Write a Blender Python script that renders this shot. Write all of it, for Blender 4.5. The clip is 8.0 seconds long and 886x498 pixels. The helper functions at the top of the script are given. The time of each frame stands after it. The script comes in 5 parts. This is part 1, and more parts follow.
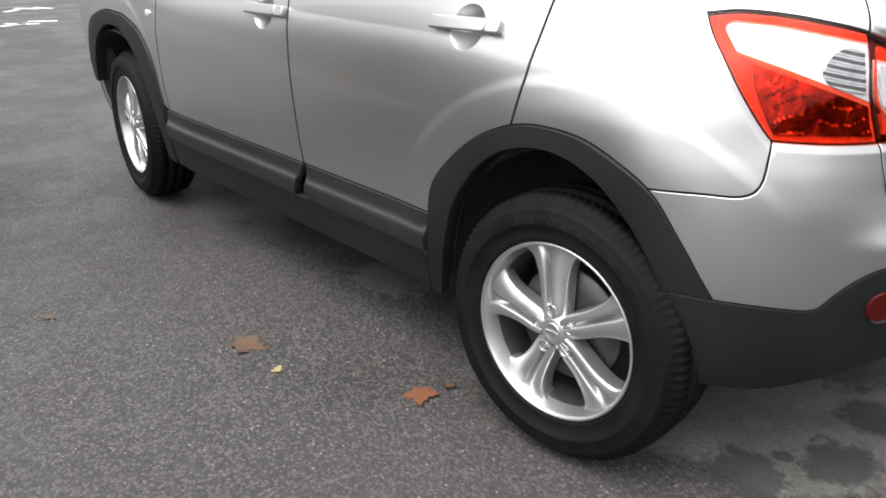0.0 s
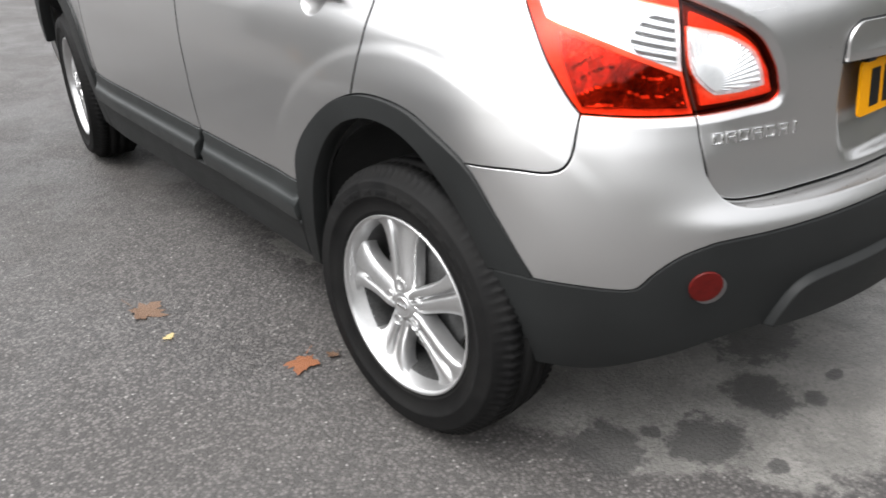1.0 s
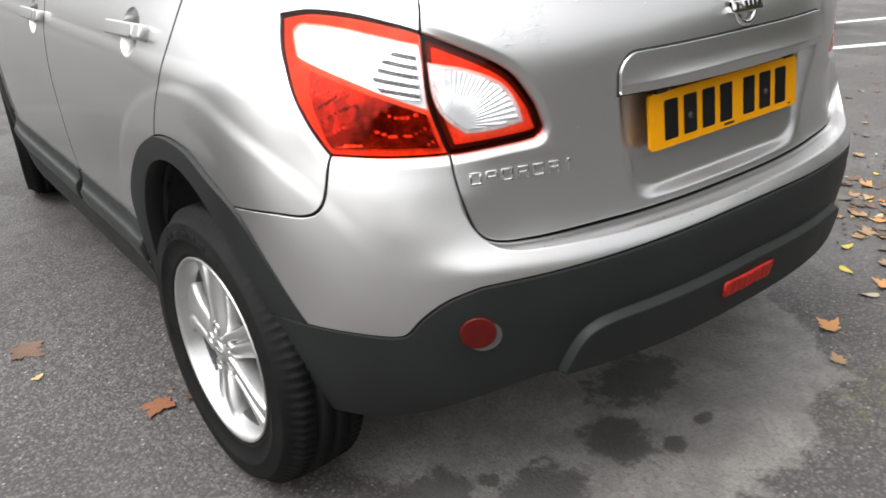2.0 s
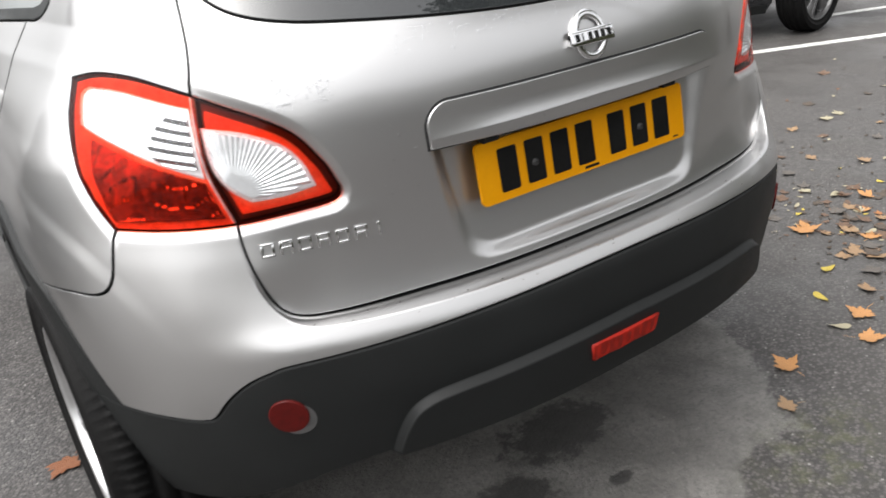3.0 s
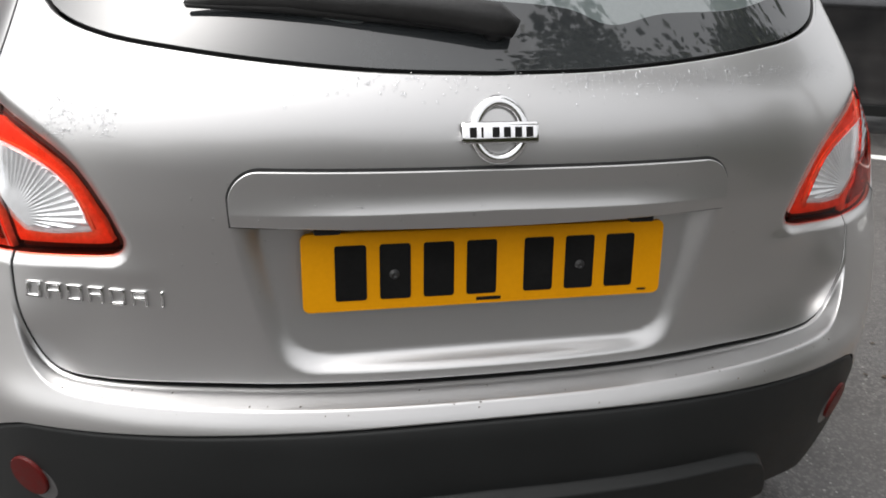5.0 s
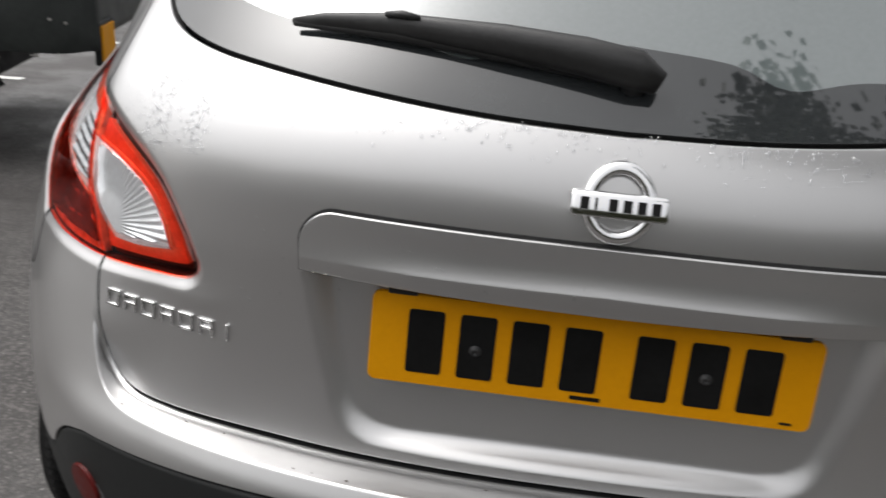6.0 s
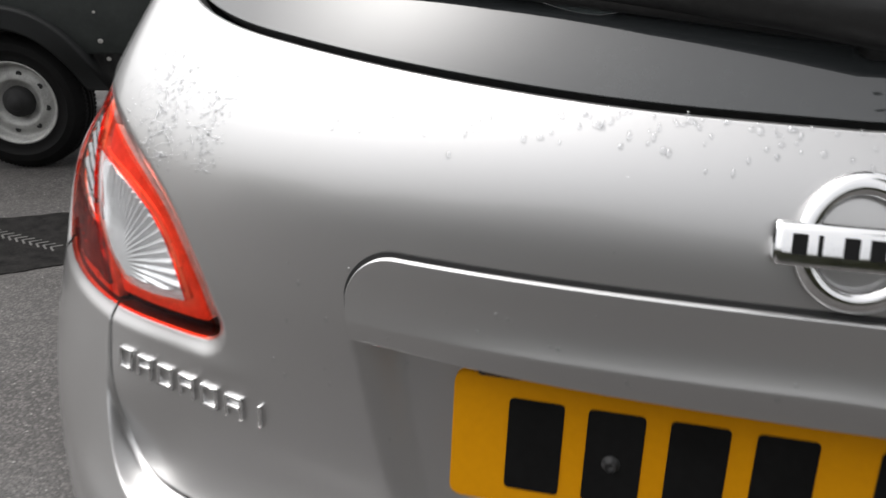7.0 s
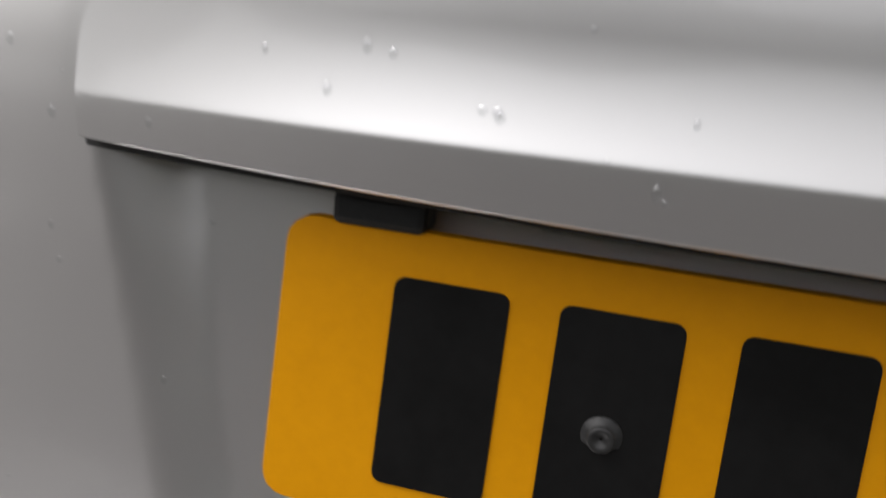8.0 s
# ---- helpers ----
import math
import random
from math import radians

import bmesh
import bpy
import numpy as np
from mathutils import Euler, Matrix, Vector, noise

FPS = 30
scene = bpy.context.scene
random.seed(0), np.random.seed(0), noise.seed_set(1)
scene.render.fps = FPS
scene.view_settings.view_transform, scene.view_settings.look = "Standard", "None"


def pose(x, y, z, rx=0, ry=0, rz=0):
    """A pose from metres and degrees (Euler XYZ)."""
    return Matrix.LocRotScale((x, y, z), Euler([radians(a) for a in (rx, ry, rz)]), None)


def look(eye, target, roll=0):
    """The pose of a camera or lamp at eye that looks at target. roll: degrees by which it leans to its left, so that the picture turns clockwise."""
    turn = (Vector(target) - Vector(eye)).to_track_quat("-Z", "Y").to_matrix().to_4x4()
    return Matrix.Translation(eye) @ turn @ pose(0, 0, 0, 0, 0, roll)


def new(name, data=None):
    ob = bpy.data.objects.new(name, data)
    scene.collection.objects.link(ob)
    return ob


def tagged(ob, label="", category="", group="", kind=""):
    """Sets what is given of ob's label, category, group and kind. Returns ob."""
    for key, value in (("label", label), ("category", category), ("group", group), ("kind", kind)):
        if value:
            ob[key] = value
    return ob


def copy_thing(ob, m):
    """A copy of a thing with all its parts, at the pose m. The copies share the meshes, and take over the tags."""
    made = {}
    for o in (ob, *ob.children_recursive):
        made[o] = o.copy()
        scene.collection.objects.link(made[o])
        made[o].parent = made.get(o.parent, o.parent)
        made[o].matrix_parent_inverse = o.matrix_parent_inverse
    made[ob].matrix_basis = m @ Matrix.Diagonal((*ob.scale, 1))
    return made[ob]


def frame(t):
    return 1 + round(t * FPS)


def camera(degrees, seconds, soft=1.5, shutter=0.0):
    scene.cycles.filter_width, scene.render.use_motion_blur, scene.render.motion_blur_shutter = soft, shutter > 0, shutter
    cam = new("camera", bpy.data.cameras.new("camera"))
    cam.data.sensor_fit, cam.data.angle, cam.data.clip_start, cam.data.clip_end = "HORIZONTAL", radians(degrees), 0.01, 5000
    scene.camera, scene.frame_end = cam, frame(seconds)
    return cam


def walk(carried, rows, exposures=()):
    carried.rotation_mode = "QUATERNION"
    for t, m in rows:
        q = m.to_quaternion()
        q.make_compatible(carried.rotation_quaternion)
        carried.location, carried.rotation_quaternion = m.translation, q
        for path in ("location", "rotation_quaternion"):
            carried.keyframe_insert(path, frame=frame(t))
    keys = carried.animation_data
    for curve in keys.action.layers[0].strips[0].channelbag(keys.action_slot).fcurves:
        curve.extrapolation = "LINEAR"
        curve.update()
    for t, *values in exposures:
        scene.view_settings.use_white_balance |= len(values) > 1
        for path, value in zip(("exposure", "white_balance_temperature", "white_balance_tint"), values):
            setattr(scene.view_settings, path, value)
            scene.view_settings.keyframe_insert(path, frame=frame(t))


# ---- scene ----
cam = camera(59, 8.0, soft=1.6, shutter=0.3)
PATH = [
    (0, (-2.2998, -0.2814, 1.2619), (-1.3474, 0.7188, 0.6766), 0.82),
    (0.5, (-2.1482, -0.3776, 1.2542), (-1.2354, 0.6170, 0.6004), -0.44),
    (1, (-1.9136, -0.5476, 1.2975), (-1.0469, 0.4750, 0.6243), -0.62),
    (1.5, (-1.6621, -0.6572, 1.2754), (-0.7859, 0.3657, 0.6152), -3.87),
    (1.7, (-1.5925, -0.7332, 1.2777), (-0.7323, 0.3159, 0.6378), -3.00),
    (2.8, (-1.0686, -0.9407, 1.3396), (-0.3538, 0.2147, 0.7038), -5.96),
    (3, (-0.9937, -0.9558, 1.3132), (-0.2765, 0.2082, 0.6963), -6.69),
    (3.5, (-0.7770, -0.9748, 1.3193), (-0.1135, 0.2299, 0.7206), -4.95),
    (4, (-0.5976, -0.9824, 1.3024), (-0.0822, 0.2923, 0.7030), -3.42),
    (4.2, (-0.5139, -0.9959, 1.3236), (-0.1043, 0.3086, 0.7068), -2.69),
    (5.3, (-0.2276, -0.8222, 1.3245), (0.0237, 0.5346, 0.7362), 3.23),
    (5.5, (-0.2094, -0.7999, 1.3110), (0.0076, 0.5749, 0.7518), 4.62),
    (6, (-0.1277, -0.7205, 1.3124), (-0.2215, 0.6659, 0.7475), 5.12),
    (6.5, (-0.1214, -0.6412, 1.2651), (-0.4175, 0.6961, 0.6536), -1.97),
    (7, (-0.1481, -0.4158, 1.2483), (-0.4687, 0.9224, 0.6514), 0.78),
    (7.5, (-0.1554, -0.2596, 1.1005), (-0.4592, 1.1269, 0.6152), 5.72),
    (8, (-0.138, -0.169, 0.984), (-0.573, 1.718, 0.483), 5.9),
]
RAISE = Vector((0, 0, 0.025))
walk(cam, [(t, look(Vector(eye) + RAISE, Vector(target) + RAISE, roll)) for t, eye, target, roll in PATH],
     exposures=[(0, -0.36, 6500, 10), (0.5, -0.08, 6500, 10), (1, 0.08, 6500, 10), (1.5, 0.02, 6540, 10), (3, -0.25, 6580, 10.2), (4, -0.18, 6600, 10.4), (5.5, -0.61, 6590, 10.6),
                (6.5, -0.88, 6570, 10.5), (7, -0.68, 6560, 10.5), (7.5, -1.02, 6560, 10.8), (8, -0.36, 6640, 12)])

# ---- light: an overcast sky ----
SKY_TURN, SKY_HIGH = 270.0, 62.0
world = bpy.data.worlds.new("overcast")
scene.world = world
world.use_nodes = True
wt = world.node_tree
sky = wt.nodes.new("ShaderNodeTexSky")
sky.sky_type, sky.sun_disc = "NISHITA", False
sky.sun_elevation, sky.sun_rotation = radians(SKY_HIGH), radians(SKY_TURN)
sky.air_density, sky.dust_density, sky.ozone_density = 1.0, 4.0, 1.0
pale = wt.nodes.new("ShaderNodeHueSaturation")
pale.inputs["Saturation"].default_value = 0.10
wt.links.new(sky.outputs[0], pale.inputs["Color"])
# an overcast sky is three times as bright overhead as at the horizon
where = wt.nodes.new("ShaderNodeTexCoord")
height = wt.nodes.new("ShaderNodeSeparateXYZ")
grade = wt.nodes.new("ShaderNodeMapRange")
grade.inputs["From Max"].default_value = 0.65
grade.inputs["To Min"].default_value, grade.inputs["To Max"].default_value = 0.44, 1.0
shade = wt.nodes.new("ShaderNodeVectorMath")
shade.operation = "SCALE"
wt.links.new(where.outputs["Generated"], height.inputs[0])
wt.links.new(height.outputs["Z"], grade.inputs["Value"])
wt.links.new(pale.outputs[0], shade.inputs[0])
wt.links.new(grade.outputs[0], shade.inputs["Scale"])
wt.links.new(shade.outputs[0], wt.nodes["Background"].inputs["Color"])
wt.nodes["Background"].inputs["Strength"].default_value = 0.60
sun = new("sun", bpy.data.lights.new("sun", "SUN"))
sun.data.energy, sun.data.angle, sun.data.color = 0.2, radians(150), (1.0, 0.97, 0.93)
sun.matrix_world = Matrix.Rotation(radians(-SKY_TURN), 4, "Z") @ Matrix.Rotation(radians(-(90 - SKY_HIGH)), 4, "X")

# ---- materials ----


class Nodes:
    """A short way to write a node tree."""

    def __init__(self, name):
        self.mat = bpy.data.materials.new(name)
        self.mat.use_nodes = True
        self.tree = self.mat.node_tree
        self.bsdf = self.tree.nodes["Principled BSDF"]
        self.place = self.tree.nodes.new("ShaderNodeTexCoord").outputs["Object"]

    def add(self, kind, **values):
        node = self.tree.nodes.new("ShaderNode" + kind)
        for key, value in values.items():
            if key in node.inputs:
                self.feed(node.inputs[key], value)
        return node

    def feed(self, socket, value):
        if isinstance(value, bpy.types.NodeSocket):
            self.tree.links.new(value, socket)
        else:
            socket.default_value = value

    def put(self, key, value):
        self.feed(self.bsdf.inputs[key], value)

    def noise(self, scale, detail=4, rough=0.6, at=None):
        node = self.add("TexNoise", Scale=scale, Detail=detail, Roughness=rough)
        self.feed(node.inputs["Vector"], at or self.place)
        return node.outputs["Fac"]

    def math(self, op, a, b=0.0, c=0.0):
        node = self.tree.nodes.new("ShaderNodeMath")
        node.operation = op
        for i, v in enumerate((a, b, c)):
            self.feed(node.inputs[i], v)
        return node.outputs[0]

    def span(self, value, a, b, lo=0.0, hi=1.0):
        node = self.tree.nodes.new("ShaderNodeMapRange")
        node.interpolation_type = "SMOOTHSTEP"
        for key, v in (("Value", value), ("From Min", a), ("From Max", b), ("To Min", lo), ("To Max", hi)):
            self.feed(node.inputs[key], v)
        return node.outputs[0]

    def mix(self, fac, a, b):
        node = self.tree.nodes.new("ShaderNodeMix")
        node.data_type = "RGBA"
        for i, v in ((0, fac), (6, a), (7, b)):
            self.feed(node.inputs[i], v if isinstance(v, (bpy.types.NodeSocket, float)) else (*v, 1.0))
        return node.outputs[2]

    def bump(self, height, strength=0.3, distance=0.002):
        node = self.add("Bump", Strength=strength, Distance=distance, Height=height)
        self.put("Normal", node.outputs[0])


def grey(v):
    return (v, v, v)


def plain(name, dark, light, rough=0.5, metal=0.0, coat=0.0, scale=9.0, fine=150.0, bump=0.0, spread=0.12, ior=1.5):
    """A surface whose colour, gloss and relief vary at two scales."""
    n = Nodes(name)
    big, small = n.noise(scale), n.noise(fine, 3)
    both = n.math("ADD", n.math("MULTIPLY", big, 0.6), n.math("MULTIPLY", small, 0.4))
    n.put("Base Color", n.mix(n.span(both, 0.3, 0.7), dark, light))
    n.put("Roughness", n.span(big, 0.3, 0.7, rough * (1 - spread), min(1.0, rough * (1 + spread))))
    n.put("Metallic", metal)
    n.put("IOR", ior)
    if coat:
        n.put("Coat Weight", coat)
        n.put("Coat Roughness", 0.04)
    if bump:
        n.bump(small, bump)
    return n.mat


def car_paint(name, dark, light, rough=0.34):
    n = Nodes(name)
    film = n.noise(3.0, 2)
    tint = n.mix(film, dark, light)
    n.put("Base Color", n.mix(n.span(film, 0.35, 0.8, 0.0, 0.16), tint, (0.42, 0.405, 0.385)))
    n.put("Metallic", 0.96)
    n.put("Roughness", n.span(film, 0.3, 0.7, rough, rough * 1.06))
    n.put("Coat Weight", 0.75)
    n.put("Coat Roughness", n.span(n.noise(6.0, 1), 0.3, 0.75, 0.04, 0.066))
    return n.mat


def lens(name, tint, rough=0.02, face_on=0.012):
    """Clear or coloured plastic: see-through, with gloss by the angle."""
    n = Nodes(name)
    clear, shine = n.add("BsdfTransparent", Color=(*tint, 1.0)), n.add("BsdfGlossy", Roughness=rough)
    facing = n.add("LayerWeight", Blend=0.5).outputs["Facing"]
    by_angle = n.math("MULTIPLY_ADD", n.math("POWER", facing, 5.0), 0.75 - face_on, face_on)
    mixed = n.add("MixShader")
    n.feed(mixed.inputs[0], by_angle)
    n.feed(mixed.inputs[1], clear.outputs[0])
    n.feed(mixed.inputs[2], shine.outputs[0])
    n.feed(n.tree.nodes["Material Output"].inputs["Surface"], mixed.outputs[0])
    n.tree.nodes.remove(n.bsdf)
    return n.mat


def by_random(name, colours, rough=0.6, vein=40.0):
    """Alike pieces, each with a colour of its own."""
    n = Nodes(name)
    ramp = n.add("ValToRGB")
    n.feed(ramp.inputs[0], n.add("ObjectInfo").outputs["Random"])
    ramp.color_ramp.interpolation = "CONSTANT"
    for i, c in enumerate(colours):
        e = ramp.color_ramp.elements[i] if i < 2 else ramp.color_ramp.elements.new(0)
        e.position, e.color = i / len(colours), (*c, 1)
    n.put("Base Color", n.mix(n.span(n.noise(vein), 0.42, 0.72, 0.0, 0.65), ramp.outputs[0], (0.10, 0.05, 0.025)))
    n.put("Roughness", rough)
    n.put("Subsurface Weight", 0.0)
    n.bump(n.noise(vein * 3), 0.4)
    return n.mat


def by_island(name, colours, rough=0.6):
    """Loose bits in one mesh, each with a colour of its own."""
    n = Nodes(name)
    ramp = n.add("ValToRGB")
    n.feed(ramp.inputs[0], n.add("NewGeometry").outputs["Random Per Island"])
    ramp.color_ramp.interpolation = "CONSTANT"
    for i, c in enumerate(colours):
        e = ramp.color_ramp.elements[i] if i < 2 else ramp.color_ramp.elements.new(0)
        e.position, e.color = i / len(colours), (*c, 1)
    n.put("Base Color", n.mix(n.span(n.noise(90.0), 0.4, 0.7, 0.0, 0.5), ramp.outputs[0], (0.06, 0.04, 0.025)))
    n.put("Roughness", rough)
    return n.mat


def asphalt():
    n = Nodes("tarmac")
    xyz = n.add("SeparateXYZ")
    n.feed(xyz.inputs[0], n.place)
    x, y = xyz.outputs[0], xyz.outputs[1]
    wob = n.noise(4.0, 6, 0.65)
    wobble = n.math("MULTIPLY", n.math("SUBTRACT", wob, 0.5), 0.55)

    ragged = n.math("MULTIPLY", n.math("SUBTRACT", n.noise(19.0, 8, 0.72), 0.5), 2.6)

    def round_at(cx, cy, rx, ry, wide, wobble=wobble):
        dx, dy = n.math("DIVIDE", n.math("SUBTRACT", x, cx), rx), n.math("DIVIDE", n.math("SUBTRACT", y, cy), ry)
        r = n.math("SQRT", n.math("ADD", n.math("MULTIPLY", dx, dx), n.math("MULTIPLY", dy, dy)))
        return n.span(n.math("ADD", r, wobble), 1.0 - wide, 1.0 + wide, 1.0, 0.0)

    stone = n.add("TexVoronoi", Scale=108.0)
    n.feed(stone.inputs["Vector"], n.place)
    grit = n.add("TexVoronoi", Scale=240.0)
    n.feed(grit.inputs["Vector"], n.place)
    pick = n.add("TexVoronoi", Scale=88.0)
    n.feed(pick.inputs["Vector"], n.place)
    each = n.add("SeparateXYZ")
    n.feed(each.inputs[0], stone.outputs["Color"])
    old = n.mix(n.span(each.outputs[0], 0.1, 0.95), (0.034, 0.0318, 0.0308), (0.116, 0.108, 0.103))
    old = n.mix(n.span(stone.outputs["Distance"], 0.25, 0.75, 0.0, 0.8), old, (0.030, 0.028, 0.0275))
    other = n.add("SeparateXYZ")
    n.feed(other.inputs[0], pick.outputs["Color"])
    bright = n.math("MULTIPLY", n.span(other.outputs[1], 0.93, 0.985), n.span(pick.outputs["Distance"], 0.18, 0.42, 1.0, 0.0))
    old = n.mix(n.math("MULTIPLY", bright, 0.6), old, (0.42, 0.41, 0.39))
    large = n.noise(0.9, 5)
    old = n.mix(n.span(large, 0.35, 0.7, 0.0, 0.35), old, (0.058, 0.054, 0.050))
    old = n.mix(n.span(n.math("ADD", x, wobble), 0.5, 1.5, 0.0, 0.30), old, (0.115, 0.110, 0.103))
    light = n.mix(n.span(n.noise(7.0, 8), 0.3, 0.7), (0.125, 0.121, 0.112), (0.225, 0.217, 0.202))
    light = n.mix(n.span(n.noise(60.0, 5), 0.45, 0.68, 0.0, 0.7), light, (0.10, 0.097, 0.092))
    worn = n.math("MAXIMUM", round_at(0.08, 0.76, 0.83, 0.92, 0.03), n.math("MULTIPLY", round_at(-0.52, 1.84, 0.16, 0.17, 0.10, ragged), 0.8))
    ground = n.mix(n.math("MULTIPLY", worn, 0.72), old, light)
    # oil stains; the fourth also paints in the dark shadow under the bumper
    for cx, cy, rx, ry in ((-0.631, 0.352, 0.095, 0.10), (-0.412, 0.205, 0.11, 0.085), (-0.137, 0.215, 0.09, 0.095), (0.115, 0.36, 0.16, 0.10),
                           (-0.043, 0.110, 0.034, 0.03), (-0.366, 0.037, 0.03, 0.026), (-0.49, 0.319, 0.028, 0.024), (0.10, 0.123, 0.035, 0.02)):
        spot = round_at(cx, cy, rx, ry, 0.20, ragged)
        ground = n.mix(n.math("MULTIPLY", spot, 0.8), ground, (0.032, 0.031, 0.030))
    moss = round_at(0.55, -0.12, 0.24, 0.12, 0.5)
    ground = n.mix(n.math("MULTIPLY", moss, n.span(n.noise(18.0), 0.4, 0.7, 0.0, 0.5)), ground, (0.075, 0.08, 0.035))
    n.put("Base Color", ground)
    damp = n.noise(1.6, 6, 0.6)
    n.put("Roughness", n.span(damp, 0.35, 0.62, 0.42, 0.78))
    n.put("Specular IOR Level", 0.5)
    rough_height = n.math("ADD", n.math("MULTIPLY", stone.outputs["Distance"], -1.0), n.math("MULTIPLY", grit.outputs["Distance"], -0.5))
    n.bump(rough_height, 0.6, 0.003)
    return n.mat


SILVER = car_paint("silver_paint", (0.520, 0.518, 0.516), (0.556, 0.553, 0.551), 0.35)
CLADDING = plain("black_grained_plastic", (0.008, 0.0087, 0.0087), (0.013, 0.0140, 0.0140), 0.56, bump=0.25, fine=700.0, scale=3.0, ior=1.33)
SATIN_EDGE = plain("satin_dark_plastic", (0.016, 0.018, 0.018), (0.026, 0.028, 0.028), 0.40, fine=700.0, ior=1.36)
DARK = plain("dark_underbody", grey(0.008), grey(0.016), 0.8)
RUBBER = plain("tyre_rubber", (0.0035, 0.0035, 0.0037), (0.009, 0.0088, 0.0085), 0.66, bump=0.3, fine=260.0, scale=14.0, ior=1.22)
ALLOY = plain("silver_alloy", grey(0.50), grey(0.57), 0.34, metal=0.88, scale=8.0)
DULL_ALLOY = plain("dull_alloy", grey(0.14), grey(0.20), 0.38, metal=0.7, scale=20.0)
# dull brake disc steel; also paints shade into the wheels' inner rims and bolt wells
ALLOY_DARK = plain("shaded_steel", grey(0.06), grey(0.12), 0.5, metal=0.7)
CHROME = plain("chrome", grey(0.72), grey(0.8), 0.09, metal=1.0, scale=30.0)
REFLECTOR = plain("lamp_reflector", grey(0.82), grey(0.92), 0.16, metal=0.5, scale=60.0)
FLAT_SILVER = plain("lamp_body", grey(0.52), grey(0.82), 0.30, metal=0.0, scale=28.0)
SLATTED = plain("slatted_reflector", grey(0.42), grey(0.56), 0.14, metal=0.85, scale=60.0)
LAMP_BOWL = plain("lamp_bowl", grey(0.78), grey(0.90), 0.26, metal=0.30, scale=18.0)
LAMP_TRAY = plain("lamp_tray", grey(0.030), grey(0.06), 0.5)
LAMP_INSIDE = plain("lamp_facets", grey(0.06), grey(0.48), 0.18, metal=0.85, scale=26.0, fine=90.0)
RED_LENS = lens("red_lens", (1.0, 0.175, 0.085))
CLEAR_LENS = lens("clear_lens", (0.93, 0.94, 0.95))
RED_MARKER = plain("red_reflex", (0.20, 0.010, 0.006), (0.34, 0.018, 0.010), 0.4, coat=0.0, ior=1.25, scale=90.0, fine=500.0)
RED_DISC = plain("dark_red_reflex", (0.050, 0.004, 0.003), (0.09, 0.006, 0.005), 0.45, ior=1.25, scale=90.0, fine=500.0)
YELLOW = plain("plate_yellow", (0.56, 0.232, 0.0012), (0.62, 0.262, 0.0016), 0.5, ior=1.2, scale=7.0)
BLACK_INK = plain("black_film", grey(0.004), grey(0.008), 0.4, scale=12.0, ior=1.25)
GLASS = plain("tinted_glass", (0.090, 0.108, 0.108), (0.108, 0.126, 0.126), 0.02, coat=1.0, scale=2.0, ior=2.0)
FRIT = plain("black_glass_border", (0.018, 0.020, 0.021), (0.026, 0.029, 0.030), 0.03, coat=0.3, ior=1.65)
WIPER = plain("wiper_black", grey(0.010), grey(0.022), 0.45, bump=0.15)
TARMAC = asphalt()
WHITE_LINE = plain("worn_white_paint", (0.42, 0.42, 0.40), (0.78, 0.78, 0.75), 0.6, scale=16.0, fine=90.0, bump=0.3)
DARK_GREY_PAINT = car_paint("dark_grey_paint", (0.030, 0.032, 0.036), (0.05, 0.052, 0.058), 0.24)
VAN_PAINT = plain("dark_green_paint", (0.010, 0.013, 0.012), (0.022, 0.026, 0.024), 0.5, scale=6.0, fine=40.0)
MUD_DOT = plain("dried_mud", (0.20, 0.195, 0.18), (0.36, 0.35, 0.33), 0.9)
MUD_PRINT = plain("tyre_print", (0.055, 0.054, 0.052), (0.14, 0.137, 0.13), 0.9, scale=30.0)
STEEL_WHEEL = plain("worn_steel_paint", (0.26, 0.26, 0.25), (0.42, 0.42, 0.40), 0.55, metal=0.3, scale=25.0)
LEAVES = [plain("fallen_leaf", d, l, 0.55, scale=45.0, fine=160.0, bump=0.5) for d, l in (
    ((0.30, 0.13, 0.04), (0.58, 0.30, 0.11)), ((0.20, 0.075, 0.025), (0.42, 0.17, 0.05)), ((0.07, 0.04, 0.025), (0.17, 0.10, 0.06)),
    ((0.36, 0.26, 0.03), (0.58, 0.46, 0.08)), ((0.045, 0.032, 0.022), (0.10, 0.075, 0.055)), ((0.24, 0.21, 0.13), (0.42, 0.38, 0.27)), ((0.20, 0.12, 0.06), (0.34, 0.22, 0.12)), ((0.10, 0.035, 0.014), (0.26, 0.095, 0.036)), ((0.30, 0.23, 0.10), (0.46, 0.37, 0.18)), ((0.07, 0.06, 0.05), (0.13, 0.115, 0.10)))]
LITTER = by_island("leaf_crumbs", [(0.05, 0.035, 0.022), (0.30, 0.15, 0.05), (0.34, 0.28, 0.08), (0.12, 0.09, 0.06), (0.40, 0.36, 0.26), (0.07, 0.05, 0.035)])
TREE_LEAF = by_random("tree_leaf", [(0.05, 0.075, 0.02), (0.035, 0.05, 0.016)], 0.5)
BARK = plain("bark", (0.06, 0.05, 0.04), (0.12, 0.10, 0.085), 0.9, bump=0.8, fine=60.0)
DROP = lens("water", (0.94, 0.943, 0.947), 0.03, 0.09)

# ---- the car's skin: x and y of the body at arc length u round the plan and height z ----
HUB_REAR, HUB_FRONT, HUB_HIGH, HUB_OUT = 0.761, 3.40, 0.325, 0.936
WIDE, DEEP, POW = 0.93, 0.70, 2.5


